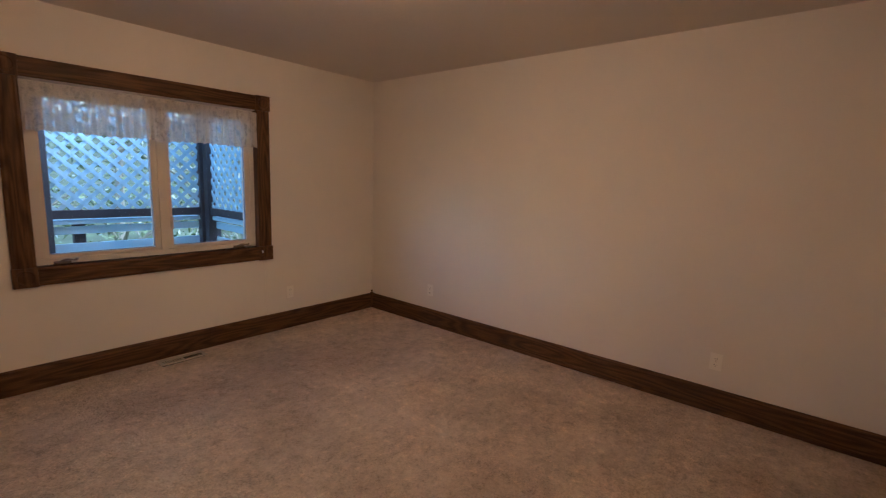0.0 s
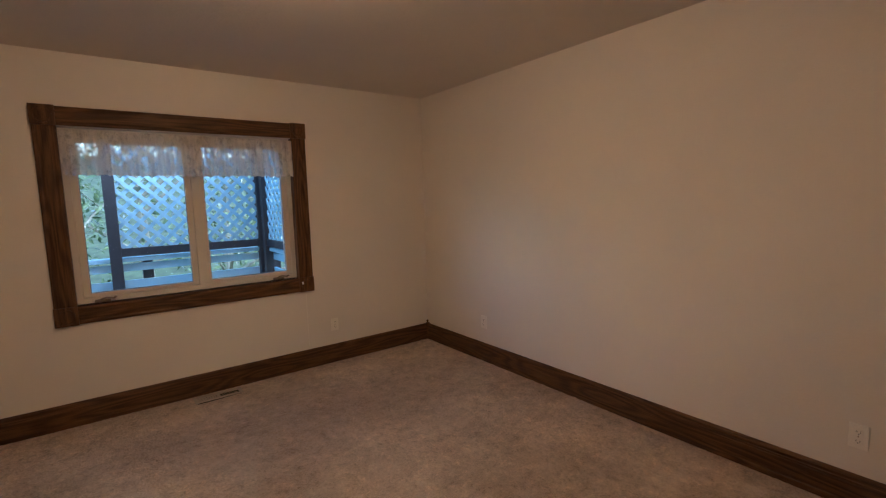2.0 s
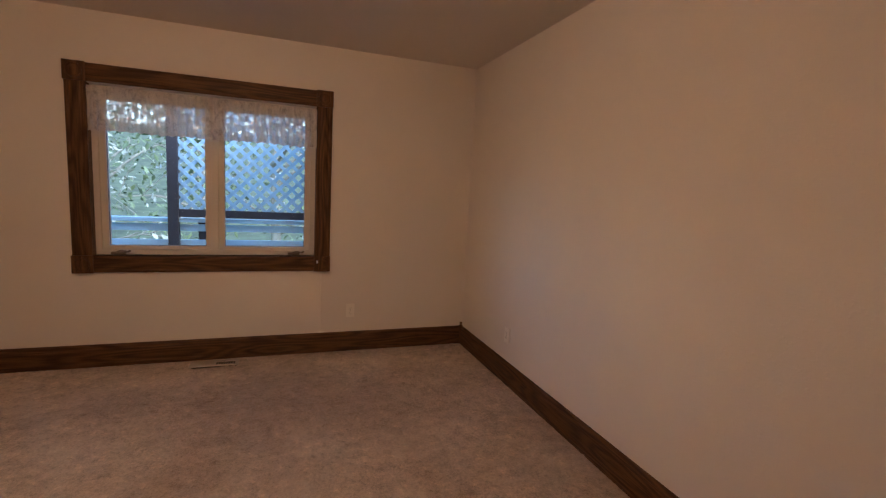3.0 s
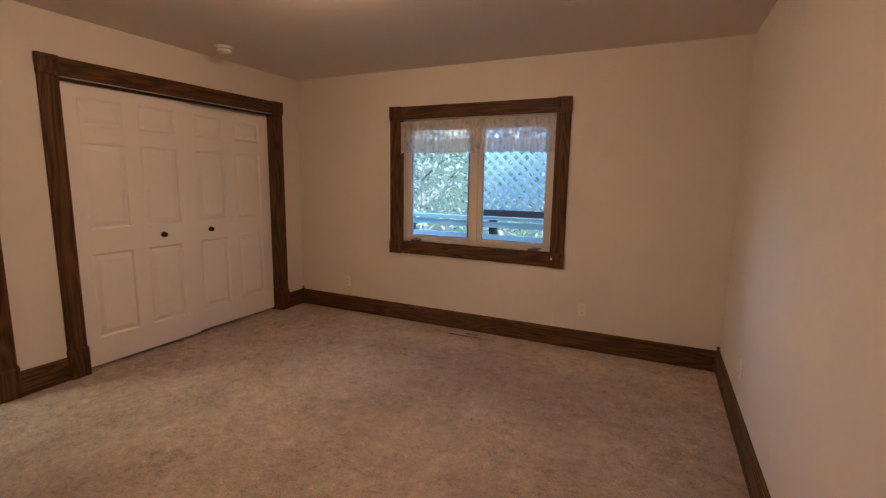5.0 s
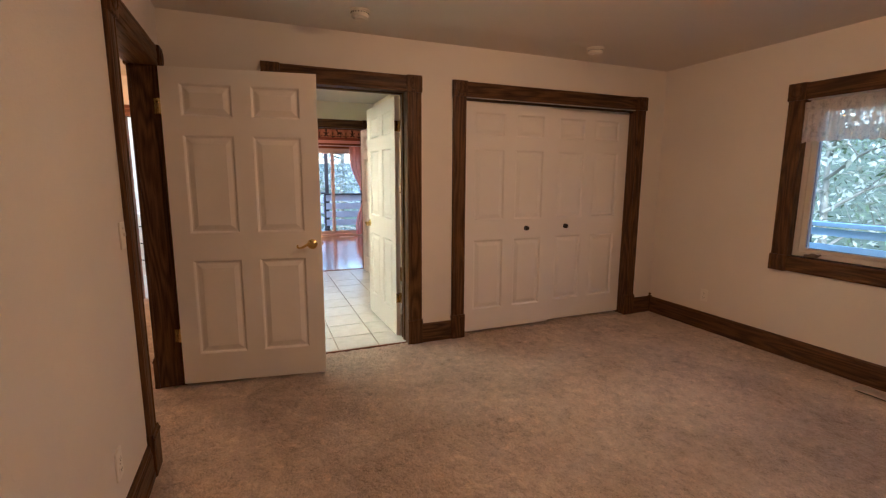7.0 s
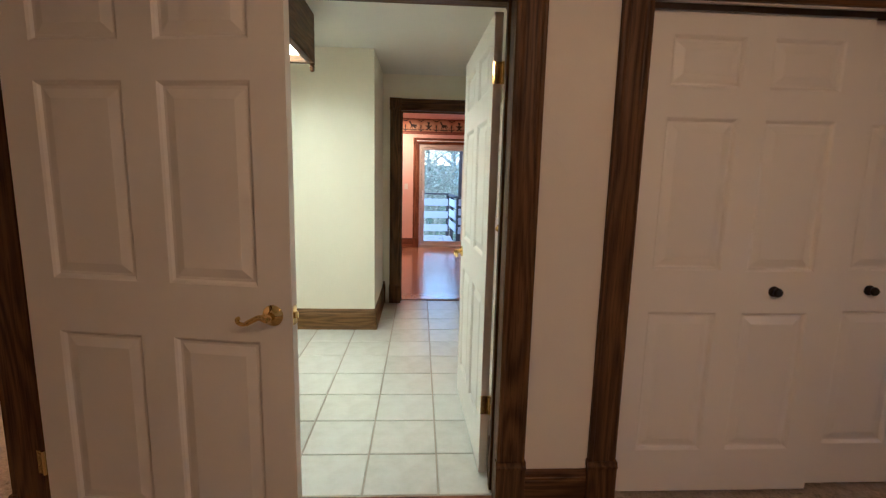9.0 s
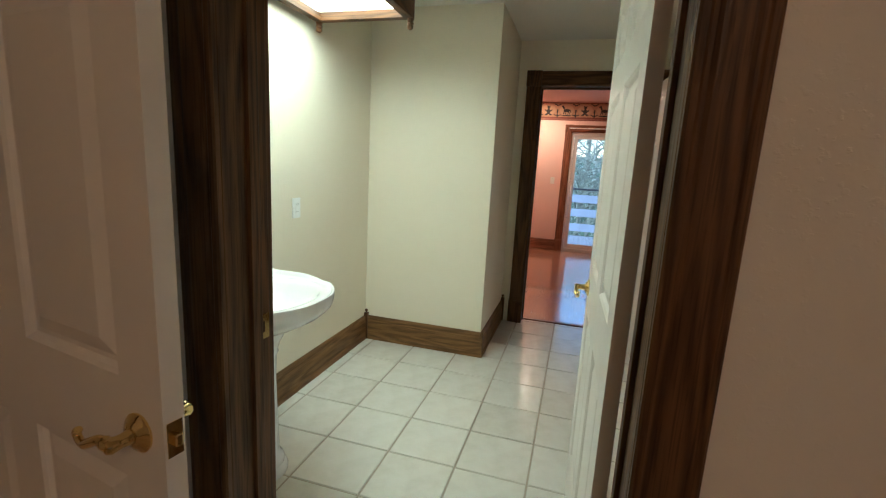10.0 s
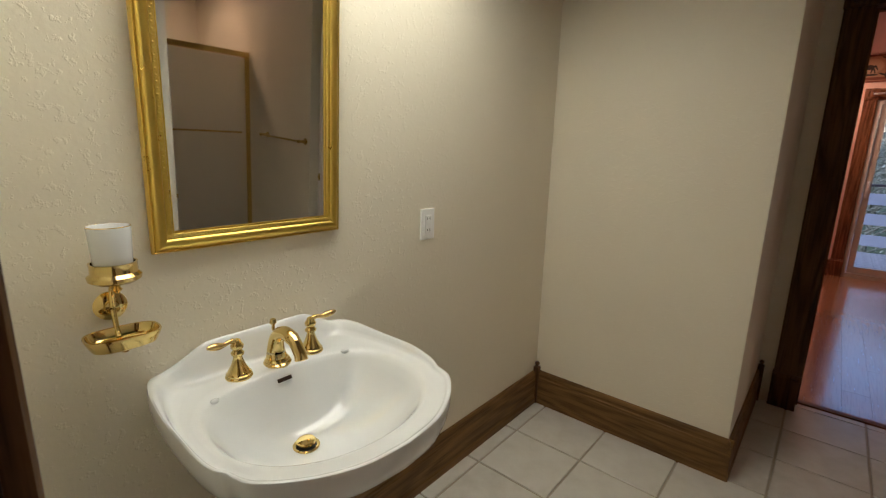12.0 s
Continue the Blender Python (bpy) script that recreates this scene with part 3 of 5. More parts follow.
casing(on_wall(XF2 - 0.012, sum(FAR) / 2, "-x"), FAR[1] - FAR[0], 2.085, "reddish oak casing on the far room side", wood_set=TRIM_RED)
casing(on_wall(XR, sum(SLIDE) / 2, "+x"), SLIDE[1] - SLIDE[0], 2.046, "reddish oak casing round the sliding door", wood_set=TRIM_RED)
casing(on_wall(XH, sum(HALLDOOR) / 2, "+x"), HALLDOOR[1] - HALLDOOR[0], 2.03, "reddish oak casing round the washroom doorway", jamb=0.12, wood_set=TRIM_RED, lining=False)

baseboard((XW, YN, 0), (XE, YN, 0), (0, -1))
baseboard((XE, YN, 0), (XE, YS, 0), (-1, 0))
baseboard((ENTRY[1] + CW, YS, 0), (XE, YS, 0), (0, 1))
baseboard((XW, BATH[1] + CW, 0), (XW, CLOSET[0] - CW, 0), (1, 0))
baseboard((XW, CLOSET[1] + CW, 0), (XW, YN, 0), (1, 0))
baseboard((XW, YS, 0), (XW, BATH[0] - CW, 0), (1, 0))
for x, y, sx, sy in ((XE, YN, -1, -1), (XW, YN, 1, -1), (XE, YS, -1, 1)):
    corner_post(x, y, sx, sy, 0.168)
baseboard((XB, YB, 0), (XP, YB, 0), (0, 1), 0.195, LIT_OAK, "oak baseboard along the bathroom tiles, in a brightly lit tone")
baseboard((XP, YB, 0), (XP, YP + 0.019, 0), (1, 0), 0.195, LIT_OAK, "oak baseboard along the bathroom tiles, in a brightly lit tone")
baseboard((XP + 0.019, YP, 0), (XF, YP, 0), (0, 1), 0.195, LIT_OAK, "oak baseboard along the bathroom tiles, in a brightly lit tone")
baseboard((XP, 1.68, 0), (XP, 2.62, 0), (1, 0), 0.195, LIT_OAK, "oak baseboard along the bathroom tiles, in a brightly lit tone")
corner_post(XP, YB, 1, 1, 0.215)
corner_post(XF, YP, 1, 1, 0.215)
baseboard((XR, YFS, 0), (XR, SLIDE[0] - CW, 0), (1, 0), 0.19, TRIM_RED, "reddish oak baseboard in the far room")
baseboard((XR, SLIDE[1] + CW, 0), (XR, 4.6, 0), (1, 0), 0.19, TRIM_RED, "reddish oak baseboard in the far room")
baseboard((XH, YH, 0), (-1.62 - CW, YH, 0), (0, 1))
baseboard((-0.78 + CW, YH, 0), (1.9, YH, 0), (0, 1))
casing(on_wall(YH, -1.20, "+y"), 0.82, 2.06, DARK + " round the closed hallway door")
tagged(part("threshold", boxes([(XF2 - 0.01, XF2 + 0.035, FAR[0], FAR[1], -0.01, 0.006)], 0.003), TRIM_RED[1]), "thin reddish wooden threshold strip", "threshold", kind="structure")
tagged(part("threshold", boxes([(XW - 0.045, XW - 0.025, BATH[0], BATH[1], -0.01, 0.002)], 0.002), TRIM_RED[1]), "thin worn carpet edge strip", "threshold", kind="structure")


# ---- panelled doors ----
def panel_face(bm, w, h, y, sy, panels):
    """One moulded face of a door leaf with raised panels; sy is the way it faces."""
    xs = sorted({0.0, w} | {v for p in panels for v in p[:2]})
    zs = sorted({0.0, h} | {v for p in panels for v in p[2:]})
    grid = {(a, c): bm.verts.new((a, y, c)) for a in xs for c in zs}
    for a0, a1 in zip(xs, xs[1:]):
        for c0, c1 in zip(zs, zs[1:]):
            ring = [grid[a0, c0], grid[a1, c0], grid[a1, c1], grid[a0, c1]]
            if not any(p[0] <= a0 and a1 <= p[1] and p[2] <= c0 and c1 <= p[3] for p in panels):
                bm.faces.new(ring)
                continue
            for inset, depth in ((0.007, 0.005), (0.013, 0.013), (0.022, 0.013), (0.052, 0.003)):
                nxt = [bm.verts.new((a, y - sy * depth, c)) for a, c in ((a0 + inset, c0 + inset), (a1 - inset, c0 + inset), (a1 - inset, c1 - inset), (a0 + inset, c1 - inset))]
                for k in range(4):
                    bm.faces.new((ring[k], ring[(k + 1) % 4], nxt[(k + 1) % 4], nxt[k]))
                ring = nxt
            bm.faces.new(ring)
    return grid[0.0, 0.0], xs, zs


def leaf_mesh(w, h, t=0.035):
    e, mid = 0.108 * w / 0.915, 0.112 * w / 0.915
    half = (w - 2 * e - mid) / 2
    panels = []
    for x0 in (e, e + half + mid):
        for z0, z1 in ((0.20, 0.835), (1.015, 1.635), (1.75, 1.945)):
            panels.append((x0, x0 + half, z0 * h / 2.04, z1 * h / 2.04))
    bm = bmesh.new()
    panel_face(bm, w, h, t / 2, 1, panels)
    panel_face(bm, w, h, -t / 2, -1, panels)
    for vs in (((0, -t / 2, 0), (0, t / 2, 0), (0, t / 2, h), (0, -t / 2, h)), ((w, -t / 2, 0), (w, t / 2, 0), (w, t / 2, h), (w, -t / 2, h)),
               ((0, -t / 2, 0), (w, -t / 2, 0), (w, t / 2, 0), (0, t / 2, 0)), ((0, -t / 2, h), (w, -t / 2, h), (w, t / 2, h), (0, t / 2, h))):
        bm.faces.new([bm.verts.new(v) for v in vs])
    return bm


def lever_handle(parent, x, z, sy, s, t=0.035):
    """Brass rose and scrolled lever on one face of a leaf; s: the way the lever points."""
    y = sy * t / 2
    m = Matrix.Translation((x, y, z)) @ Matrix.Rotation(-sy * math.pi / 2, 4, "X")
    bm = bmesh.new()
    lathe(bm, [(0.0, 0.0), (0.033, 0.0), (0.034, 0.004), (0.030, 0.008), (0.024, 0.010), (0.021, 0.014), (0.013, 0.016), (0.011, 0.030), (0.013, 0.046), (0.010, 0.052), (0.0, 0.053)], 24, m)
    rose = part("handle", bm, BRASS, parent, "polished brass lever handle", smooth=True)
    bm = bmesh.new()
    yy = y + sy * 0.044
    tube(bm, smooth_line([(x, yy, z), (x + s * 0.022, yy + sy * 0.004, z + 0.005), (x + s * 0.046, yy + sy * 0.006, z - 0.006), (x + s * 0.070, yy + sy * 0.004, z - 0.018), (x + s * 0.090, yy, z - 0.017), (x + s * 0.096, yy, z - 0.006), (x + s * 0.088, yy, z - 0.001)], 5),
         [0.011] * 4 + [0.0085] * 10 + [0.0065] * 17, 10)
    part("lever", bm, BRASS, rose, smooth=True)


def hinge(parent, z, sy, t=0.035):
    bm = bmesh.new()
    tube(bm, [(-0.006, sy * (t / 2 + 0.004), z - 0.045), (-0.006, sy * (t / 2 + 0.004), z + 0.045)], 0.006, 10)
    box(bm, -0.0035, -0.0005, -t / 2, t / 2 + 0.002, z - 0.044, z + 0.044)
    box(bm, -0.034, -0.006, sy * t / 2 + sy * 0.001 - 0.001, sy * t / 2 + sy * 0.003 + 0.001, z - 0.044, z + 0.044)
    part("hinge", bm, BRASS, parent, "polished brass butt hinge", smooth=True)


def panelled_door(name, m, w, h, label, levers=((1, -1), (-1, -1)), hinge_side=1, hinges=(0.34, 1.80), latch=True):
    d = thing(name, m, label, "door", "", "structure")
    part("leaf", leaf_mesh(w, h), DOOR_WHITE, d)
    for sy, s in levers:
        lever_handle(d, w - 0.062, 0.925, sy, s)
    for z in hinges:
        hinge(d, z, hinge_side)
    if latch:
        bm = boxes([(w - 0.001, w + 0.0015, -0.013, 0.013, 0.895, 0.955)])
        lp = part("latch_plate", bm, BRASS, d, "brass latch plate")
        part("latch_bolt", boxes([(w, w + 0.012, -0.006, 0.006, 0.915, 0.935)], 0.002), BRASS, lp)
    return d


hx, hy, fx, fy = -0.388, -0.455, -0.242, 0.459
panelled_door("door_1", pose(hx, hy, 0.018, 0, 0, math.degrees(math.atan2(fy - hy, fx - hx))), 0.92, 2.035,
              "white six-panel door with brass lever, standing open", hinge_side=-1)
panelled_door("door_2", pose(XB - 0.042, BATH[1] - 0.028, 0.014, 0, 0, 181.8), 0.885, 2.035,
              "white six-panel bathroom door with brass lever, standing open", hinge_side=-1)
panelled_door("door_3", pose(XF + 0.012, FAR[1] - 0.012, 0.014, 0, 0, 4.6), 0.885, 2.05,
              "white six-panel door of the far doorway, standing open", hinge_side=1)


panelled_door("door_4", pose(-1.605, YH - 0.05, -0.002, 0, 0, 0), 0.81, 2.055,
              "white six-panel hallway door, closed", hinge_side=1)


def closet_door(x, y0, w, knob, label):
    d = thing("sliding_door", pose(x, y0, 0.018, 0, 0, 90), label, "closet door", "pair of closet doors")
    part("leaf", leaf_mesh(w, 2.022, 0.03), DOOR_WHITE, d)
    bm = bmesh.new()
    m = Matrix.Translation((knob, -0.015, 0.922)) @ Matrix.Rotation(math.pi / 2, 4, "X")
    lathe(bm, [(0.0, 0.0), (0.022, 0.0), (0.023, 0.003), (0.012, 0.006), (0.009, 0.014), (0.017, 0.020), (0.020, 0.028), (0.015, 0.036), (0.0, 0.038)], 20, m)
    part("knob", bm, BRONZE, d, "dark bronze knob on a round rose", smooth=True)


closet_door(XW - 0.052, CLOSET[0] + 0.002, 0.915, 0.642, "white six-panel sliding closet door, closed")
closet_door(XW - 0.092, CLOSET[1] - 0.935, 0.933, 0.216, "white six-panel sliding closet door with bronze knob, closed")
track = thing("door_track", pose(XW - 0.07, sum(CLOSET) / 2, 2.006), "dark metal sliding door track under the closet head", "door track", "", "structure")
part("rail", boxes([(-0.05, 0.05, -0.90, 0.90, 0.036, 0.044), (-0.05, -0.047, -0.90, 0.90, 0.015, 0.036), (0.047, 0.050, -0.90, 0.90, 0.022, 0.036)]), BRONZE, track)


# ---- bedroom things ----
def dome_lamp(m, label, glass=LAMP_GLASS):
    lamp = thing("ceiling_lamp", m, label, "ceiling lamp")
    bm = bmesh.new()
    lathe(bm, [(0.0, 0.0), (0.15, 0.0), (0.155, -0.012), (0.14, -0.022), (0.0, -0.022)], 32)
    part("canopy", bm, BRASS, lamp, "brass canopy plate", smooth=True)
    bm = bmesh.new()
    lathe(bm, [(0.145, -0.024), (0.165, -0.034), (0.168, -0.05), (0.158, -0.085), (0.13, -0.118), (0.085, -0.142), (0.04, -0.154), (0.012, -0.157)], 40, wob=lambda a, z: 1 + 0.012 * math.cos(16 * a))
    part("glass_dome", bm, glass, lamp, "lit frosted glass bowl", smooth=True)
    bm = bmesh.new()
    lathe(bm, [(0.0, -0.150), (0.016, -0.156), (0.017, -0.160), (0.008, -0.164), (0.010, -0.172), (0.006, -0.182), (0.0, -0.184)], 16)
    part("finial", bm, BRASS, lamp, smooth=True)
    return lamp


dome_lamp(pose(1.465, 1.702, H), "lit white glass dome ceiling lamp with brass finial")


def smoke_detector(x, y, label):
    d = thing("smoke_detector", pose(x, y, H), label, "smoke detector", "ceiling detectors")
    bm = bmesh.new()
    lathe(bm, [(0.0, 0.0), (0.066, 0.0), (0.067, -0.008), (0.060, -0.011), (0.0, -0.011)], 28)
    part("base_plate", bm, AGED_PLASTIC, d, smooth=True)
    bm = bmesh.new()
    lathe(bm, [(0.0, -0.011), (0.056, -0.011), (0.057, -0.032), (0.053, -0.043), (0.040, -0.047), (0.036, -0.054), (0.0, -0.056)], 28)
    part("cover", bm, AGED_PLASTIC, d, smooth=True)
    bm = bmesh.new()
    for k in range(20):
        a = 2 * math.pi * k / 20
        mm = Matrix.Rotation(a, 4, "Z")
        vs = bmesh.ops.create_cube(bm, size=1.0, matrix=mm @ Matrix.Translation((0.0565, 0, -0.020)) @ Matrix.Diagonal((0.004, 0.008, 0.006, 1)))
    part("vent_slots", bm, SLOT, d)


smoke_detector(-0.225, 2.690, "small round off-white smoke detector above the closet")
smoke_detector(-0.138, 0.728, "round off-white smoke detector above the bathroom door")


def wall_plate(m, label, kind="outlet", mat=PLATE, dark=SLOT):
    """An outlet or switch plate; local y is out of the wall."""
    d = thing("wall_outlet" if kind == "outlet" else "light_switch", m, label, "electrical outlet" if kind == "outlet" else "light switch", "wall plates")
    part("cover_plate", boxes([(-0.035, 0.035, 0, 0.008, -0.057, 0.057)], 0.003), mat, d)
    if kind == "outlet":
        for z in (-0.021, 0.021):
            s = part("socket", boxes([(-0.017, 0.017, 0.004, 0.0105, z - 0.0145, z + 0.0145)], 0.004), mat, d)
            part("slots", boxes([(-0.0075, -0.0055, 0.010, 0.0113, z - 0.003, z + 0.006), (0.0055, 0.0075, 0.010, 0.0113, z - 0.002, z + 0.006), (-0.002, 0.002, 0.010, 0.0113, z - 0.010, z - 0.006)]), dark, s)
    elif kind == "gfci":
        part("socket_block", boxes([(-0.0165, 0.0165, 0.004, 0.011, -0.033, 0.033)], 0.002), mat, d)
        for z in (-0.021, 0.021):
            part("slots", boxes([(-0.0075, -0.0055, 0.0105, 0.0118, z - 0.004, z + 0.004), (0.0055, 0.0075, 0.0105, 0.0118, z - 0.003, z + 0.004)]), dark, d)
        part("reset_button", boxes([(-0.008, 0.008, 0.0105, 0.0125, -0.006, 0.006)], 0.001), mat, d)
    else:
        part("toggle", boxes([(-0.005, 0.005, 0.004, 0.017, -0.004, 0.012)], 0.002), mat, d)
    part("screw", lathe(bmesh.new(), [(0.0, 0.0), (0.003, 0.0), (0.003, 0.0012), (0, 0.0014)], 8, Matrix.Translation((0, 0.008, 0.0 if kind == "outlet" else 0.030)) @ Matrix.Rotation(-math.pi / 2, 4, "X")), CHROME, d)
    return d


wall_plate(pose(0.040, YN, 0.318, 0, 0, 180), "ivory double outlet on the window wall near the closet")
wall_plate(pose(2.508, YN, 0.342, 0, 0, 180), "ivory double outlet on the wall beside the window")
wall_plate(pose(XE, 3.005, 0.351, 0, 0, 90), "ivory double outlet on the plain wall near the corner")
wall_plate(pose(XE, 0.496, 0.340, 0, 0, 90), "ivory double outlet on the plain wall")
wall_plate(pose(1.05, YS, 0.335), "ivory double outlet on the entry wall")
wall_plate(pose(0.685, YS, 1.150), "ivory toggle switch beside the entry door", "switch")

reg = thing("floor_register", pose(1.490, 3.752, 0.006), "beige metal floor register set in the carpet", "floor vent")
part("frame", slab_with_holes([-0.165, 0.165], [-0.058, 0.058], [(-0.145, -0.005, -0.038, 0.038), (0.005, 0.145, -0.038, 0.038)], 0.0, 0.007, lambda a, b, t: Vector((a, b, t))), REGISTER, reg)
part("duct_shadow", boxes([(-0.15, 0.15, -0.042, 0.042, -0.012, -0.006)]), SLOT, reg, "dark duct opening")
for k in range(18):
    x = -0.141 + 0.0166 * k
    if abs(x) > 0.006:
        bm = bmesh.new()
        tilt = 0.002 if x > 0 else 0.0078
        bm.faces.new([bm.verts.new(v) for v in ((x - tilt, -0.038, 0.005), (x + tilt, -0.038, 0.002), (x + tilt, 0.038, 0.002), (x - tilt, 0.038, 0.005))])
        bmesh.ops.solidify(bm, geom=bm.faces[:], thickness=0.0012)
        part("louvre", bm, REGISTER, reg)

# the bedroom window
win = thing("window_1", pose(0, 0, 0), "almond vinyl double casement window, closed", "window", "", "structure")
x0, x1, z0, z1 = WIN
cx = 1.479
fy0, fy1 = YN + 0.045, YN + 0.13
part("window_frame", slab_with_holes([x0 + 0.002, x1 - 0.002], [z0 + 0.002, z1 - 0.002], [(x0 + 0.038, cx - 0.022, z0 + 0.04, z1 - 0.04), (cx + 0.022, x1 - 0.038, z0 + 0.04, z1 - 0.04)], fy0, fy1, lambda a, b, t: Vector((a, t, b))), VINYL, win)
for s, (a0, a1) in (("l", (x0 + 0.040, cx - 0.024)), ("r", (cx + 0.024, x1 - 0.040))):
    sash = part("sash", slab_with_holes([a0, a1], [z0 + 0.042, z1 - 0.042], [(a0 + 0.040, a1 - 0.040, z0 + 0.066, z1 - 0.088)], fy0 + 0.012, fy1 - 0.02, lambda a, b, t: Vector((a, t, b))), VINYL, win)
    pane = part("pane", boxes([(a0 + 0.036, a1 - 0.036, fy0 + 0.036, fy0 + 0.042, z0 + 0.062, z1 - 0.084)]), GLASS, sash)
    pane.visible_shadow = False
    part("gasket", slab_with_holes([a0 + 0.036, a1 - 0.036], [z0 + 0.062, z1 - 0.084], [(a0 + 0.044, a1 - 0.044, z0 + 0.070, z1 - 0.094)], fy0 + 0.024, fy0 + 0.034, lambda a, b, t: Vector((a, t, b))), paint("grey_gasket_" + s, (0.25, 0.27, 0.32), 0.5, 0.05), sash)
    lx = cx + (-0.058 if s == "l" else 0.058)
    bm = bmesh.new()
    box(bm, lx - 0.011, lx + 0.011, fy0 + 0.002, fy0 + 0.013, z0 + 0.20, z0 + 0.30, 0.003)
    box(bm, lx - 0.006, lx + 0.006, fy0 - 0.012, fy0 + 0.004, z0 + 0.215, z0 + 0.275, 0.003)
    part("sash_lock", bm, VINYL, win, "almond sash lock lever")
    kx = a0 + 0.10 if s == "l" else a1 - 0.12
    bm = bmesh.new()
    box(bm, kx - 0.045, kx + 0.045, fy0 - 0.024, fy0 + 0.004, z0 + 0.004, z0 + 0.024, 0.006)
    tube(bm, smooth_line([(kx - 0.01, fy0 - 0.014, z0 + 0.022), (kx + 0.02, fy0 - 0.030, z0 + 0.034), (kx + 0.07, fy0 - 0.034, z0 + 0.026)], 5), 0.006, 8)
    lathe(bm, [(0, 0), (0.009, 0.002), (0.010, 0.010), (0, 0.016)], 10, Matrix.Translation((kx + 0.072, fy0 - 0.034, z0 + 0.026)))
    part("crank", bm, paint("bronze_crank_" + s, (0.16, 0.12, 0.08), 0.4, 0.05), win, "brown folding window crank", smooth=True)

rod = thing("curtain_rod", pose(1.463, YN - 0.004, 1.950), "thin white curtain rod across the window", "curtain rod")
part("rod", boxes([(-0.735, 0.735, -0.004, 0.004, -0.010, 0.010)], 0.003), WHITE_PLASTIC, rod)
for s in (-1, 1):
    part("bracket", boxes([(s * 0.728 - 0.006, s * 0.728 + 0.006, -0.004, 0.030, -0.014, 0.014)], 0.002), WHITE_PLASTIC, rod)


def valance(piece):
    bm = bmesh.new()
    nx, nz = 420, 26
    grid = []
    for i in range(nx + 1):
        u = i / nx
        x = 0.718 + 1.49 * u
        col = []
        gather = noise.noise((u * 26, 1.3, 0)) * 0.5 + math.sin(u * 2 * math.pi * 31 + 2.5 * noise.noise((u * 9, 0, 0))) * 0.5
        bottom = 1.664 + 0.010 * abs(math.sin(u * math.pi * 24)) + 0.010 * noise.noise((u * 5, 4, 0)) - 0.012 * math.exp(-((u - 0.52) / 0.06) ** 2)
        for k in range(nz + 1):
            w = k / nz
            z = 1.962 + (bottom - 1.962) * w
            amp = 0.006 + 0.016 * w
            pinch = 0.006 if 0.03 < w < 0.09 else 0
            y = YN - 0.022 - pinch * 0.5 + amp * gather + 0.003 * noise.noise((u * 60, w * 4, 2))
            col.append(bm.verts.new((x + 0.004 * w * noise.noise((u * 30, w * 3, 5)), y, z)))
        grid.append(col)
    for a, b in zip(grid, grid[1:]):
        for k in range(nz):
            if (k < 3) == (piece == "heading"):
                bm.faces.new((a[k], b[k], b[k + 1], a[k + 1]))
    bmesh.ops.delete(bm, geom=[v for v in bm.verts if not v.link_faces], context="VERTS")
    return bm


val = thing("lace_valance", pose(0, 0, 0), "gathered ivory lace valance hanging on the curtain rod", "valance")
part("heading", valance("heading"), LACE, val, "tightly gathered rod pocket", smooth=True)
part("skirt", valance("skirt"), LACE, val, "gathered lace skirt with scalloped hem", smooth=True)

bm = bmesh.new()
tube(bm, smooth_line([(2.262, YN - 0.026, 0.70), (2.262, YN - 0.004, 0.66), (2.262, YN - 0.003, 0.45), (2.264, YN - 0.003, 0.21), (2.27, YN - 0.022, 0.172)], 4), 0.0022, 6)
box(bm, 2.252, 2.29, YN - 0.022, YN - 0.008, 0.166, 0.177, 0.002)
tagged(part("cable", bm, PLATE), "thin painted cable running from window to baseboard", "cable")
tagged(part("sill_catch", boxes([(2.222, 2.234, YN - 0.040, YN - 0.020, 0.752, 0.774)], 0.002), WHITE_PLASTIC), "small white plastic clip on the window casing", "clip")

# hallway and washroom beyond the entry door
dome_lamp(pose(-1.55, -1.44, H), "lit glass dome ceiling lamp in the hallway")
dome_lamp(pose(-3.75, -1.75, H), "lit glass dome ceiling lamp in the washroom", COOL_GLASS)
cab = thing("vanity_cabinet", pose(-4.70, -1.62, 0.0), "white washroom vanity cabinet with drawers", "cabinet")
part("body", boxes([(-0.29, 0.24, -0.50, 0.40, 0.0, 0.84)], 0.003), DOOR_WHITE, cab)
part("counter", boxes([(-0.29, 0.27, -0.52, 0.42, 0.84, 0.88)], 0.006), WHITE_PLASTIC, cab, "white laminate counter")
for k in range(3):
    dr = part("drawer", boxes([(0.24, 0.258, 0.02, 0.38, 0.12 + 0.235 * k, 0.34 + 0.235 * k)], 0.003), DOOR_WHITE, cab)
    part("pull", boxes([(0.258, 0.272, 0.14, 0.26, 0.225 + 0.235 * k, 0.238 + 0.235 * k)], 0.003), BRONZE, dr, "dark drawer pull")
part("door", boxes([(0.24, 0.258, -0.48, 0.0, 0.12, 0.81)], 0.003), DOOR_WHITE, cab)
screen = thing("shower_screen", pose(-4.96, -0.98, 0.0), "white shower surround with a dark top rail", "shower")
part("surround_panel", boxes([(-0.03, 0.0, -0.20, 0.33, 0.0, 1.80)], 0.004), WHITE_PLASTIC, screen)
part("top_rail", tube(bmesh.new(), [(0.0, -0.20, 1.82), (0.0, 0.33, 1.82)], 0.014, 10), BRONZE, screen, "dark metal top rail", smooth=True)


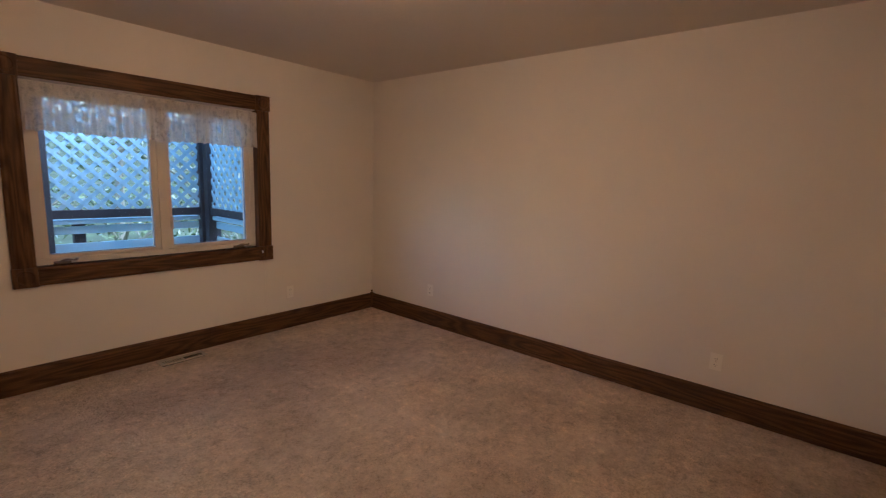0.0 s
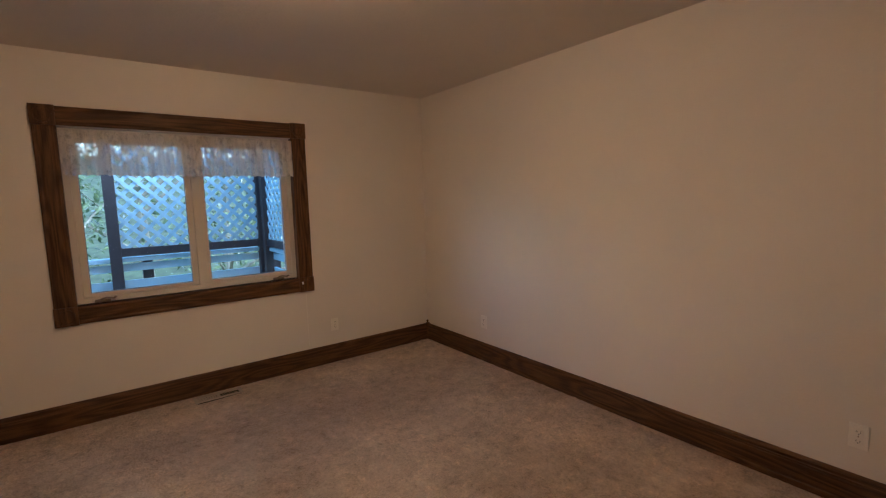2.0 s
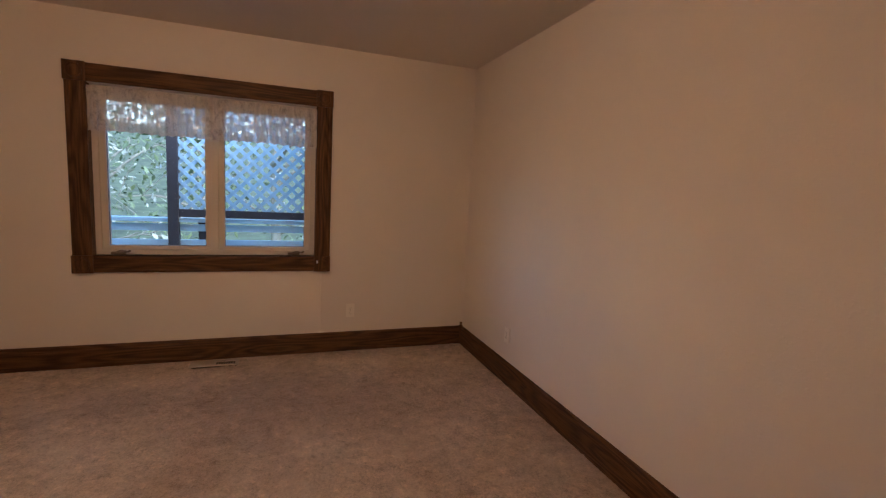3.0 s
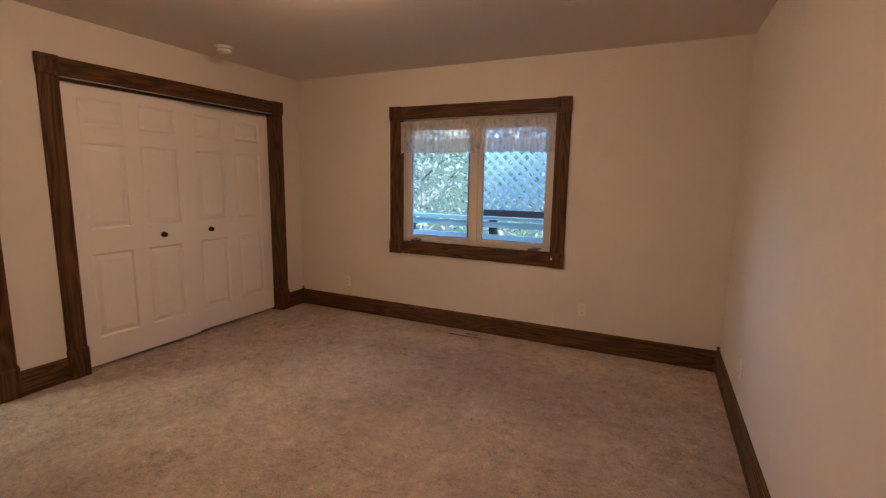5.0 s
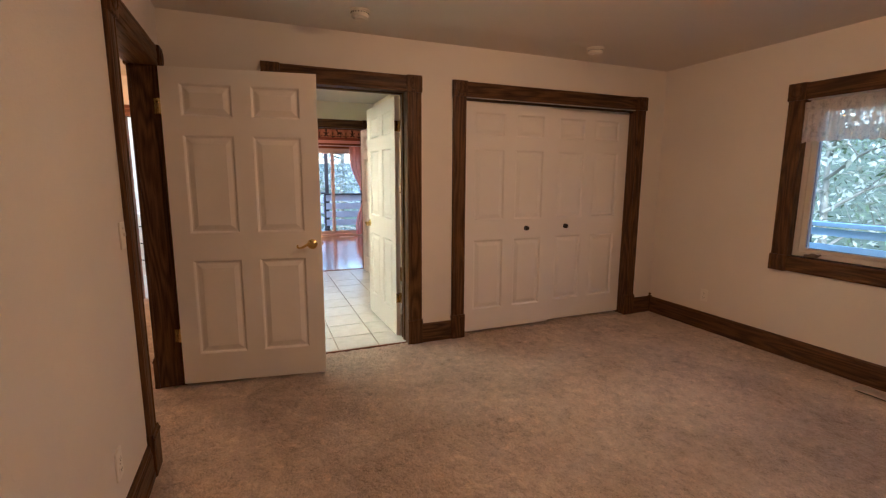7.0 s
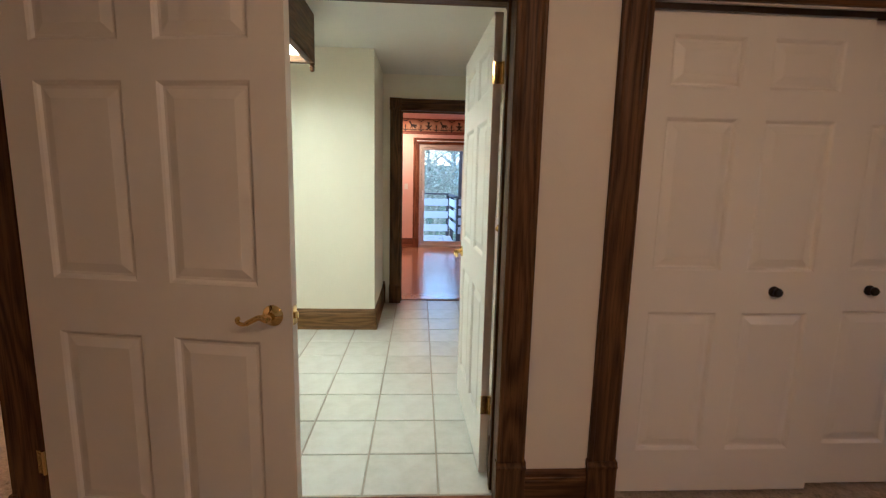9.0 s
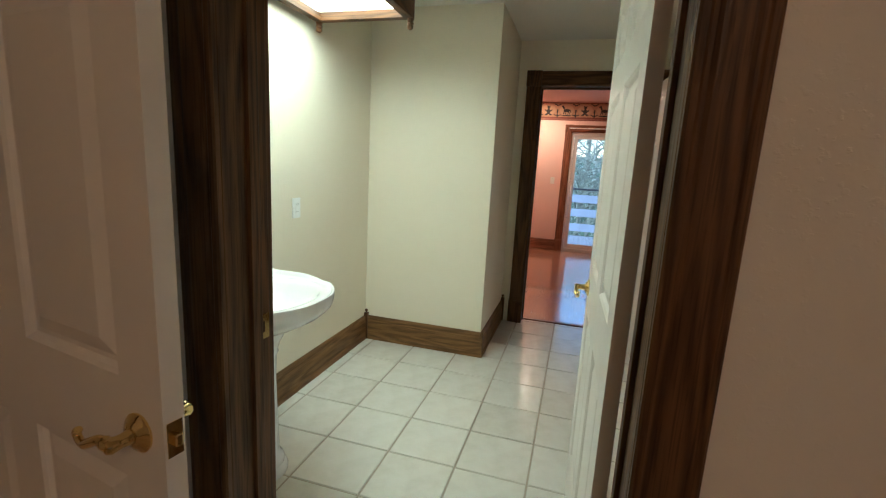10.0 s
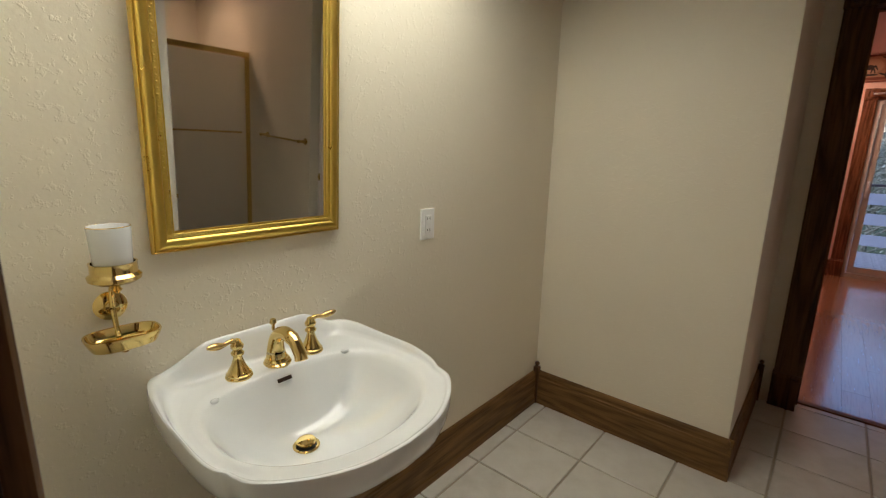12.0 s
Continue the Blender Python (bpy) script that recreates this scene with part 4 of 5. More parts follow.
# ---- bathroom things ----
box_lamp = thing("bathroom_light_box", pose(-1.51, -0.165, H), "oak framed fluorescent light box with a lit diffuser", "ceiling light")
LX, LY, LZ = 0.60, 0.285, -0.318
part("diffuser", boxes([(-LX + 0.021, LX - 0.021, -LY + 0.021, LY - 0.021, LZ + 0.052, LZ + 0.058)]), DIFFUSER, box_lamp, "lit white plastic diffuser panel")
for s in (-1, 1):
    part("side_board", boxes([(-LX, LX, min(s * LY, s * (LY - 0.02)), max(s * LY, s * (LY - 0.02)), LZ, 0.0)], 0.003), OAK[0], box_lamp)
    part("end_board", boxes([(min(s * LX, s * (LX - 0.02)), max(s * LX, s * (LX - 0.02)), -LY + 0.02, LY - 0.02, LZ, 0.0)], 0.003), OAK[1], box_lamp)
    part("bottom_rail", boxes([(-LX + 0.02, LX - 0.02, min(s * (LY - 0.045), s * (LY - 0.02)), max(s * (LY - 0.045), s * (LY - 0.02)), LZ, LZ + 0.022)], 0.002), OAK[0], box_lamp)
    part("bottom_rail", boxes([(min(s * (LX - 0.045), s * (LX - 0.02)), max(s * (LX - 0.045), s * (LX - 0.02)), -LY + 0.045, LY - 0.045, LZ, LZ + 0.022)], 0.002), OAK[1], box_lamp)
    for q in (-1, 1):
        bm = bmesh.new()
        lathe(bm, [(0.0, LZ), (0.017, LZ), (0.018, LZ - 0.008), (0.011, LZ - 0.013), (0.018, LZ - 0.020), (0.018, LZ - 0.027), (0.011, LZ - 0.032), (0.017, LZ - 0.038), (0.015, LZ - 0.048), (0.0, LZ - 0.056)], 16, Matrix.Translation((s * (LX - 0.016), q * (LY - 0.016), 0)))
        part("turned_finial", bm, OAK[2], box_lamp, "turned oak drop finial", smooth=True)
for k in range(5):
    for q in (-1, 1):
        bm = bmesh.new()
        lathe(bm, [(0.0, 0.0), (0.006, -0.001), (0.004, -0.004), (0, -0.005)], 10, Matrix.Translation((-0.5 + 0.25 * k, q * (LY - 0.01), LZ)))
        part("wood_plug", bm, OAK[2], box_lamp)

# mirror with a gilded frame, leaning a little forward at the top
MW, MH = 0.488, 0.785
mir = thing("wall_mirror", Matrix.Translation((-1.299, YB + 0.003, 1.138)) @ Matrix.Rotation(radians(-2.8), 4, "X"), "tall mirror in an ornate gilded frame above the sink", "mirror")
FR = [(0, 0), (0.014, 0), (0.018, 0.003), (0.015, 0.006), (0.020, 0.009), (0.0225, 0.012), (0.0235, 0.018), (0.0225, 0.025), (0.0185, 0.029), (0.0155, 0.031), (0.0165, 0.033), (0.0165, 0.041), (0.012, 0.043), (0.0135, 0.046), (0.006, 0.048), (0, 0.048)]
a, b = MW / 2, MH
for name, p0, p1, up in (("frame_bottom", (-a, 0, 0), (a, 0, 0), (0, 0, 1)), ("frame_top", (-a, 0, b), (a, 0, b), (0, 0, -1)),
                         ("frame_side", (-a, 0, 0), (-a, 0, b), (1, 0, 0)), ("frame_side", (a, 0, 0), (a, 0, b), (-1, 0, 0))):
    bm = bmesh.new()
    sweep(bm, FR, p0, p1, (0, 1, 0), up, (1, -1))
    rail = part(name, bm, GILT, mir, smooth=True)
    bm = bmesh.new()
    d, P0 = (Vector(p1) - Vector(p0)), Vector(p0)
    n = int(d.length / 0.0062)
    for k in range(5, n - 4):
        c = P0 + d * (k / n) + Vector(up) * (0.037 + (0.0018 if k % 2 else -0.0018)) + Vector((0, 0.0168, 0))
        tilt = Matrix.Rotation(radians(35 if k % 2 else -35), 4, "Y")
        bmesh.ops.create_icosphere(bm, subdivisions=1, radius=1.0, matrix=Matrix.Translation(c) @ tilt @ Matrix.Diagonal((0.0038, 0.0016, 0.0019, 1)))
    tagged(part("carved_leaves", bm, GILT, rail, "row of small carved gilded leaves", smooth=True), kind="stuff")
part("mirror_glass", boxes([(-a + 0.044, a - 0.044, 0.004, 0.009, 0.044, b - 0.044)]), MIRROR, mir, "clear mirror glass")

wall_plate(pose(-1.946, YB, 1.110), "white double outlet on the wall beside the mirror", "gfci", WHITE_PLASTIC)

# pedestal sink
SX, SY = -1.282, YB
sink = thing("pedestal_sink", pose(SX, SY, 0.0), "white scalloped porcelain pedestal sink against the wall", "sink")
N, CV = 160, 0.300
# half of the rim in plan, from the middle of the back to the middle of the front: straight back, bowed side, notch, round front
HALF_RIM = smooth_line([(0, 0.004, 0), (0.142, 0.004, 0), (0.246, 0.006, 0), (0.280, 0.055, 0), (0.294, 0.18, 0), (0.295, 0.32, 0), (0.286, 0.384, 0), (0.271, 0.410, 0), (0.267, 0.432, 0), (0.250, 0.470, 0), (0.182, 0.528, 0), (0.096, 0.568, 0), (0, 0.580, 0)], 8)
RIM_POLAR = sorted((math.atan2(p.y - CV, p.x), math.hypot(p.x, p.y - CV)) for p in HALF_RIM)


def rim_radius(t):
    """Distance from the bowl's middle to the rim in the direction t, alike on both sides."""
    t = math.atan2(math.sin(t), abs(math.cos(t)))
    for (t0, r0), (t1, r1) in zip(RIM_POLAR, RIM_POLAR[1:]):
        if t0 <= t <= t1:
            return r0 + (r1 - r0) * (t - t0) / max(1e-9, t1 - t0)
    return RIM_POLAR[0][1] if t < 0 else RIM_POLAR[-1][1]


def bowl_radius(t):
    c, q = abs(math.cos(t)), math.sin(t)
    b, n = (0.212, 2.15) if q > 0 else (0.184, 2.7)
    return ((c / 0.243) ** n + (abs(q) / b) ** n) ** (-1 / n)


def ease(v):
    v = max(0.0, min(1.0, v))
    return v * v * (3 - 2 * v)


def rim_height(x, y):
    """Rise of the rim over the tap ledge: a high crest behind the taps, low shoulders, a thin bead in front."""
    back = ease((0.20 - y) / 0.19)
    side = ease((0.43 - y) / 0.16)
    crest = 0.038 + 0.047 * (1 - ease((abs(x) - 0.125) / 0.12))
    return 0.011 + 0.016 * side + max(0.0, crest - 0.027) * back


def sink_rows():
    rows = []
    angles = [2 * math.pi * k / N for k in range(N)]
    for f, z in ((0.08, 0.668), (0.25, 0.671), (0.45, 0.685), (0.65, 0.713), (0.80, 0.748), (0.90, 0.780), (0.96, 0.803), (1.0, 0.815), (1.035, 0.8195)):
        drop = 0.055 * max(0.0, 1 - f) ** 1.2
        rows.append([(f * bowl_radius(t) * math.cos(t), CV - drop + f * bowl_radius(t) * math.sin(t), z) for t in angles])
    for mixv, share in ((0.22, 0.0), (0.45, 0.0), (0.60, 0.04), (0.70, 0.16), (0.77, 0.48), (0.83, 0.82), (0.89, 0.97), (0.94, 1.0), (0.985, 0.93), (1.0, 0.78)):
        row = []
        for t in angles:
            r0, r1 = 1.035 * bowl_radius(t), rim_radius(t)
            r = r0 + (r1 - r0) * mixv
            ox, oy = r1 * math.cos(t), CV + r1 * math.sin(t)
            row.append((r * math.cos(t), CV + r * math.sin(t), 0.8205 + share * rim_height(ox, oy)))
        rows.append(row)
    for g, z, pull in ((1.0, 0.808, 0), (0.99, 0.790, 0), (0.965, 0.770, 0), (0.90, 0.738, 0.05), (0.76, 0.700, 0.2), (0.55, 0.672, 0.3), (0.38, 0.650, 0.35)):
        row = []
        for t in angles:
            r = rim_radius(t) * g
            y = max(0.004, CV + r * math.sin(t))
            row.append((r * math.cos(t), y + (0.28 - y) * pull, z))
        rows.append(row)
    return rows


def skin(rows):
    bm = bmesh.new()
    vs = [[bm.verts.new(p) for p in row] for row in rows]
    for p, q in zip(vs, vs[1:]):
        for k in range(len(p)):
            bm.faces.new((p[k], p[(k + 1) % len(p)], q[(k + 1) % len(q)], q[k]))
    bm.faces.new(vs[-1])
    bm.faces.new(vs[0])
    return bm


part("basin", skin(sink_rows()), PORCELAIN, sink, "glossy white basin with a scalloped rim", smooth=True)
bm = bmesh.new()
flute = lambda t, z: 1 + (0.035 * math.cos(14 * t) if 0.12 < z < 0.56 else 0)
lathe(bm, [(0.0, 0.0), (0.135, 0.0), (0.138, 0.02), (0.130, 0.035), (0.118, 0.045), (0.120, 0.06), (0.112, 0.075), (0.097, 0.09), (0.093, 0.11), (0.090, 0.125), (0.084, 0.30), (0.080, 0.45), (0.083, 0.555), (0.088, 0.57), (0.096, 0.585), (0.094, 0.60), (0.105, 0.63), (0.125, 0.665), (0.13, 0.69)], 84, Matrix.Translation((0.018, 0.280, 0)) @ Matrix.Diagonal((0.84, 0.84, 0.967, 1)), flute)
part("pedestal", bm, PORCELAIN, sink, "fluted white porcelain column", smooth=True)
DRAIN = Matrix.Translation((0.016, 0.246, 0.669))
part("drain_flange", lathe(bmesh.new(), [(0.0, 0.0), (0.031, 0.0), (0.032, 0.003), (0.029, 0.005), (0.022, 0.002), (0.0, 0.001)], 28, DRAIN), BRASS, sink, "brass drain ring", smooth=True)
part("drain_gap", lathe(bmesh.new(), [(0.0, 0.002), (0.024, 0.002), (0.024, 0.004), (0.0, 0.004)], 24, DRAIN), SLOT, sink)
part("drain_stopper", lathe(bmesh.new(), [(0.0, 0.003), (0.010, 0.003), (0.010, 0.010), (0.0225, 0.011), (0.0235, 0.014), (0.021, 0.017), (0.012, 0.0185), (0.0, 0.019)], 28, DRAIN), BRASS, sink, "brass drain stopper", smooth=True)
bm = bmesh.new()
mm = Matrix.Translation((-0.002, 0.1285, 0.795)) @ Matrix.Rotation(radians(-58), 4, "X")
box(bm, -0.019, 0.019, -0.005, 0.005, -0.0025, 0.0035, 0.0022)
bmesh.ops.transform(bm, matrix=mm, verts=bm.verts)
part("overflow_slot", bm, BRONZE, sink, "dark overflow slot")
for s in (-1, 1):
    bm = bmesh.new()
    bmesh.ops.create_icosphere(bm, subdivisions=2, radius=1.0, matrix=Matrix.Translation((s * 0.178, 0.146, 0.817)) @ Matrix.Rotation(s * 0.35, 4, "Z") @ Matrix.Diagonal((0.012, 0.008, 0.006, 1)))
    part("soap_ridge", bm, PORCELAIN, sink, smooth=True)

FZ, FY = 0.8215, 0.079
tap = thing("faucet", pose(SX - 0.012, SY + FY, FZ), "polished brass widespread faucet with two lever handles", "faucet")
bm = bmesh.new()
lathe(bm, [(0.0, -0.004), (0.034, -0.004), (0.035, 0.003), (0.031, 0.006), (0.032, 0.010), (0.028, 0.015), (0.0, 0.016)], 28)
tube(bm, smooth_line([(0, -0.004, 0.010), (0, -0.004, 0.045), (0, 0.010, 0.078), (0, 0.045, 0.094), (0, 0.085, 0.086), (0, 0.112, 0.058), (0, 0.116, 0.046)], 6), [0.0275 - 0.0011 * k for k in range(6)] + [0.021 - 0.0006 * k for k in range(6)] + [0.0172] * 12 + [0.0155] * 10 + [0.0165] * 3, 18)
part("spout", bm, BRASS, tap, "arched brass spout", smooth=True)
bm = bmesh.new()
lathe(bm, [(0.0, 0.085), (0.004, 0.085), (0.004, 0.10), (0.009, 0.106), (0.007, 0.116), (0, 0.119)], 12, Matrix.Translation((0, -0.012, 0)))
part("pull_rod", bm, BRASS, tap, smooth=True)
for s in (-1, 1):
    bm = bmesh.new()
    m = Matrix.Translation((s * 0.102, 0, 0))
    lathe(bm, [(0.0, -0.004), (0.031, -0.004), (0.032, 0.002), (0.029, 0.005), (0.030, 0.009), (0.026, 0.012), (0.025, 0.016), (0.019, 0.026), (0.014, 0.038), (0.0105, 0.050), (0.0105, 0.054), (0.0145, 0.057), (0.0155, 0.062), (0.012, 0.066), (0.0095, 0.069), (0.0145, 0.074), (0.0155, 0.081), (0.011, 0.088), (0.0085, 0.095), (0.0, 0.099)], 28, m)
    h = part("handle", bm, BRASS, tap, smooth=True)
    bm = bmesh.new()
    ex = s * 0.175
    tube(bm, smooth_line([(s * 0.102, 0, 0.090), (s * 0.118, 0.004, 0.096), (s * 0.140, 0.008, 0.094), (ex, 0.014, 0.100)], 5), [0.007] * 5 + [0.0055] * 5 + [0.007, 0.0085, 0.009, 0.0085, 0.007, 0.004], 10)
    part("lever", bm, BRASS, h, smooth=True)

valve = thing("water_valve", pose(SX + 0.085, YB, 0.43) @ Matrix.Diagonal((1.3, 1.3, 1.15, 1)), "chrome shut-off valve with supply tube under the sink", "water valve")
bm = bmesh.new()
lathe(bm, [(0.0, 0.0), (0.030, 0.0), (0.028, 0.006), (0.012, 0.010), (0.010, 0.055), (0.014, 0.058), (0.014, 0.085), (0, 0.088)], 18, Matrix.Rotation(-math.pi / 2, 4, "X"))
part("valve_body", bm, CHROME, valve, smooth=True)
bm = bmesh.new()
lathe(bm, [(0, 0), (0.018, 0.002), (0.019, 0.010), (0.010, 0.016), (0, 0.016)], 10, Matrix.Translation((-0.02, 0.075, -0.012)) @ Matrix.Rotation(math.pi / 2, 4, "Y") @ Matrix.Rotation(-0.5, 4, "X"), lambda t, z: 1 + 0.15 * math.cos(5 * t))
part("valve_wheel", bm, CHROME, valve, smooth=True)
bm = bmesh.new()
tube(bm, smooth_line([(0, 0.07, 0.0), (0.0, 0.072, 0.06), (-0.03, 0.09, 0.13), (-0.07, 0.10, 0.16), (-0.06, 0.07, 0.24), (-0.05, 0.07, 0.27)], 6), 0.0055, 8)
part("supply_tube", bm, CHROME, valve, smooth=True)
bm = bmesh.new()
tube(bm, smooth_line([(-0.05, 0.22, 0.185), (-0.055, 0.215, 0.16), (-0.07, 0.20, 0.14), (-0.10, 0.11, 0.15), (-0.10, 0.06, 0.155), (-0.10, 0.002, 0.155)], 5), 0.017, 12)
part("trap_pipe", bm, CHROME, valve, "grey metal drain trap", smooth=True)

# brass tumbler and soap holder
hold = thing("tumbler_holder", pose(-0.970, YB, 0.972), "brass wall holder with ceramic cup and soap dish", "cup holder")
bm = bmesh.new()
lathe(bm, [(0.0, 0.0), (0.030, 0.0), (0.031, 0.004), (0.024, 0.009), (0.014, 0.012), (0.012, 0.020), (0, 0.022)], 22, Matrix.Translation((0, 0, 0.068)) @ Matrix.Rotation(-math.pi / 2, 4, "X"))
part("wall_rose", bm, BRASS, hold, smooth=True)
bm = bmesh.new()
tube(bm, smooth_line([(0, 0.070, 0.126), (0, 0.050, 0.124), (0, 0.031, 0.110), (0, 0.024, 0.075), (0, 0.026, 0.045), (0, 0.032, 0.020), (0, 0.044, 0.010)], 6), 0.0055, 10)
part("stem", bm, BRASS, hold, smooth=True)
bm = bmesh.new()
lathe(bm, [(0.0, 0.112), (0.006, 0.112), (0.010, 0.118), (0.006, 0.124), (0.012, 0.132), (0.036, 0.134), (0.045, 0.140), (0.046, 0.148), (0.040, 0.154), (0.040, 0.172), (0.041, 0.174), (0.037, 0.174), (0.036, 0.140), (0.0, 0.138)], 28, Matrix.Translation((0, 0.070, 0)))
part("cup_ring", bm, BRASS, hold, "brass ring cup", smooth=True)
bm = bmesh.new()
dish = lambda t, z: 1 / max(abs(math.cos(t)) ** 3 / 1.0 + (abs(math.sin(t)) / 0.66) ** 3, 1e-6) ** (1 / 3)
lathe(bm, [(0.0, 0.000), (0.046, 0.000), (0.056, 0.004), (0.062, 0.016), (0.066, 0.026), (0.0655, 0.029), (0.062, 0.028), (0.057, 0.014), (0.050, 0.007), (0.040, 0.005), (0.0, 0.005)], 40, Matrix.Translation((0, 0.074, 0.0)), dish)
dishpart = part("soap_dish", bm, BRASS, hold, "oblong brass soap dish with drain holes", smooth=True)
for k in range(4):
    bm = bmesh.new()
    lathe(bm, [(0.0, 0.0052), (0.0035, 0.0052), (0.0035, 0.0058), (0, 0.0058)], 10, Matrix.Translation((-0.027 + 0.018 * k, 0.074, 0)))
    part("drain_hole", bm, SLOT, dishpart)
bm = bmesh.new()
lathe(bm, [(0.0, 0.0), (0.006, -0.002), (0.004, -0.006), (0.007, -0.012), (0, -0.016)], 10, Matrix.Translation((0, 0.074, 0)))
part("drop_knob", bm, BRASS, hold, smooth=True)
cup = tagged(part("ceramic_cup", lathe(bmesh.new(), [(0.0, 0.0), (0.030, 0.0), (0.032, 0.003), (0.0365, 0.102), (0.0355, 0.105), (0.033, 0.102), (0.0295, 0.006), (0.0, 0.005)], 36), PORCELAIN, None, smooth=True, m=pose(-0.970, YB + 0.070, 1.113)), "plain white ceramic tumbler in the brass holder", "cup")
part("gold_rim", tube(bmesh.new(), [(0.0358 * math.cos(a), 0.0358 * math.sin(a), 0.104) for a in [2 * math.pi * k / 36 for k in range(37)]], 0.0010, 6), BRASS, cup, "thin gold rim line", smooth=True)

strike = thing("strike_plate", pose(-0.715, BATH[0], 0.936), "brass strike plate on the bathroom door jamb", "strike plate")
part("plate", slab_with_holes([-0.028, 0.022], [-0.035, 0.035], [(-0.010, 0.010, -0.016, 0.016)], 0.0, 0.002, lambda a, b, t: Vector((a, t, b))), BRASS, strike)
part("latch_hole", boxes([(-0.010, 0.010, 0.0003, 0.0009, -0.016, 0.016)]), SLOT, strike)

rail = thing("towel_rail", pose(XP, 2.06, 1.20), "brass towel rail on the bathroom wall", "towel rail")
for s in (-1, 1):
    bm = bmesh.new()
    lathe(bm, [(0, 0), (0.026, 0), (0.027, 0.005), (0.012, 0.012), (0.010, 0.055), (0.016, 0.062), (0.014, 0.074), (0, 0.078)], 18, Matrix.Translation((0, s * 0.30, 0)) @ Matrix.Rotation(math.pi / 2, 4, "Y"))
    part("post", bm, BRASS, rail, smooth=True)
part("bar", tube(bmesh.new(), [(0.064, -0.30, 0), (0.064, 0.30, 0)], 0.008, 12), BRASS, rail, smooth=True)

YSH = 2.70
shower = thing("shower_enclosure", pose(-2.135, YSH, 0.0), "brass framed shower door with obscure glass", "shower")
part("curb", boxes([(-0.735, 0.735, -0.05, 0.06, -0.004, 0.10)], 0.01), PORCELAIN, shower, "white shower curb")
part("top_rail", boxes([(-0.735, 0.735, -0.03, 0.03, 1.84, 1.885)], 0.004), BRASS, shower)
part("bottom_rail", boxes([(-0.735, 0.735, -0.03, 0.03, 0.10, 0.13)], 0.004), BRASS, shower)
for x in (-0.715, 0.715):
    part("side_post", boxes([(x - 0.02, x + 0.02, -0.025, 0.025, 0.13, 1.84)], 0.004), BRASS, shower)
for k, (p, q) in enumerate(((-0.695, 0.02), (-0.02, 0.695))):
    pan = part("glass_panel", boxes([(p, q, -0.016 + 0.022 * k, -0.010 + 0.022 * k, 0.14, 1.835)]), FROST, shower, "obscure glass sliding panel")
    part("panel_bar", tube(bmesh.new(), [(p + 0.06, -0.06 + 0.022 * k, 1.19), (q - 0.06, -0.06 + 0.022 * k, 1.19)], 0.008, 10), BRASS, pan, "brass towel bar")
    for e in (p + 0.06, q - 0.075):
        part("bar_post", boxes([(e, e + 0.015, -0.062 + 0.022 * k, -0.014 + 0.022 * k, 1.184, 1.196)]), BRASS, pan)

dl = thing("recessed_light", pose(-2.35, 3.05, H), "lit round recessed ceiling light above the shower", "ceiling light")
part("trim_ring", lathe(bmesh.new(), [(0.055, 0.0), (0.085, 0.0), (0.086, -0.004), (0.060, -0.008), (0.055, 0.0)], 28), WHITE_PLASTIC, dl, smooth=True)
part("lamp_face", lathe(bmesh.new(), [(0.0, -0.002), (0.054, -0.002), (0.054, -0.005), (0.0, -0.006)], 28), SHOWER_LIGHT, dl, "glowing lamp face")


# ---- far room things ----
sl = thing("window_2", pose(XR, (SLIDE[0] + SLIDE[1]) / 2, 0.0), "two-panel sliding glass patio door, closed", "sliding door", "", "structure")
half = (SLIDE[1] - SLIDE[0]) / 2
ALMOND = VINYL
part("window_frame", slab_with_holes([-half + 0.001, half - 0.001], [0.0, 2.044], [(-half + 0.04, half - 0.04, 0.05, 2.0)], -0.12, 0.004, lambda a, b, t: Vector((t, a, b))), ALMOND, sl)
for k, (p, q) in enumerate(((-half + 0.045, 0.035), (-0.035, half - 0.045))):
    x = -0.035 - 0.05 * k
    pf = part("panel_frame", slab_with_holes([p, q], [0.055, 1.995], [(p + 0.06, q - 0.06, 0.13, 1.935)], x - 0.018, x + 0.018, lambda a, b, t: Vector((t, a, b))), ALMOND, sl)
    g = part("pane", boxes([(x - 0.003, x + 0.003, p + 0.055, q - 0.055, 0.125, 1.94)]), GLASS, pf)
    g.visible_shadow = False
bm = bmesh.new()
box(bm, -0.016, 0.002, -half + 0.062, -half + 0.090, 0.95, 1.15, 0.004)
tube(bm, smooth_line([(0.0, -half + 0.076, 0.97), (0.035, -half + 0.076, 0.99), (0.035, -half + 0.076, 1.11), (0.0, -half + 0.076, 1.13)], 4), 0.008, 8)
part("pull_handle", bm, WHITE_PLASTIC, sl, "white pull handle", smooth=True)


def drape():
    bm = bmesh.new()
    n, rows = 70, 40
    grid = []
    for k in range(rows + 1):
        w = k / rows
        z = 2.10 - 2.06 * w
        tie = math.exp(-((w - 0.55) / 0.22) ** 2)
        y0 = 2.10 + 0.27 * tie + 0.22 * max(0, w - 0.5)
        y1 = 2.86 - 0.05 * tie
        row = []
        for i in range(n + 1):
            u = i / n
            x = XR + 0.085 + (0.028 * (1 - 0.4 * tie)) * math.sin(u * 2 * math.pi * 8 + 1.4 * w) + 0.01 * noise.noise((u * 7, w * 4, 1))
            row.append(bm.verts.new((x, y0 + (y1 - y0) * u, z)))
        grid.append(row)
    for p, q in zip(grid, grid[1:]):
        for i in range(n):
            bm.faces.new((p[i], p[i + 1], q[i + 1], q[i]))
    return bm


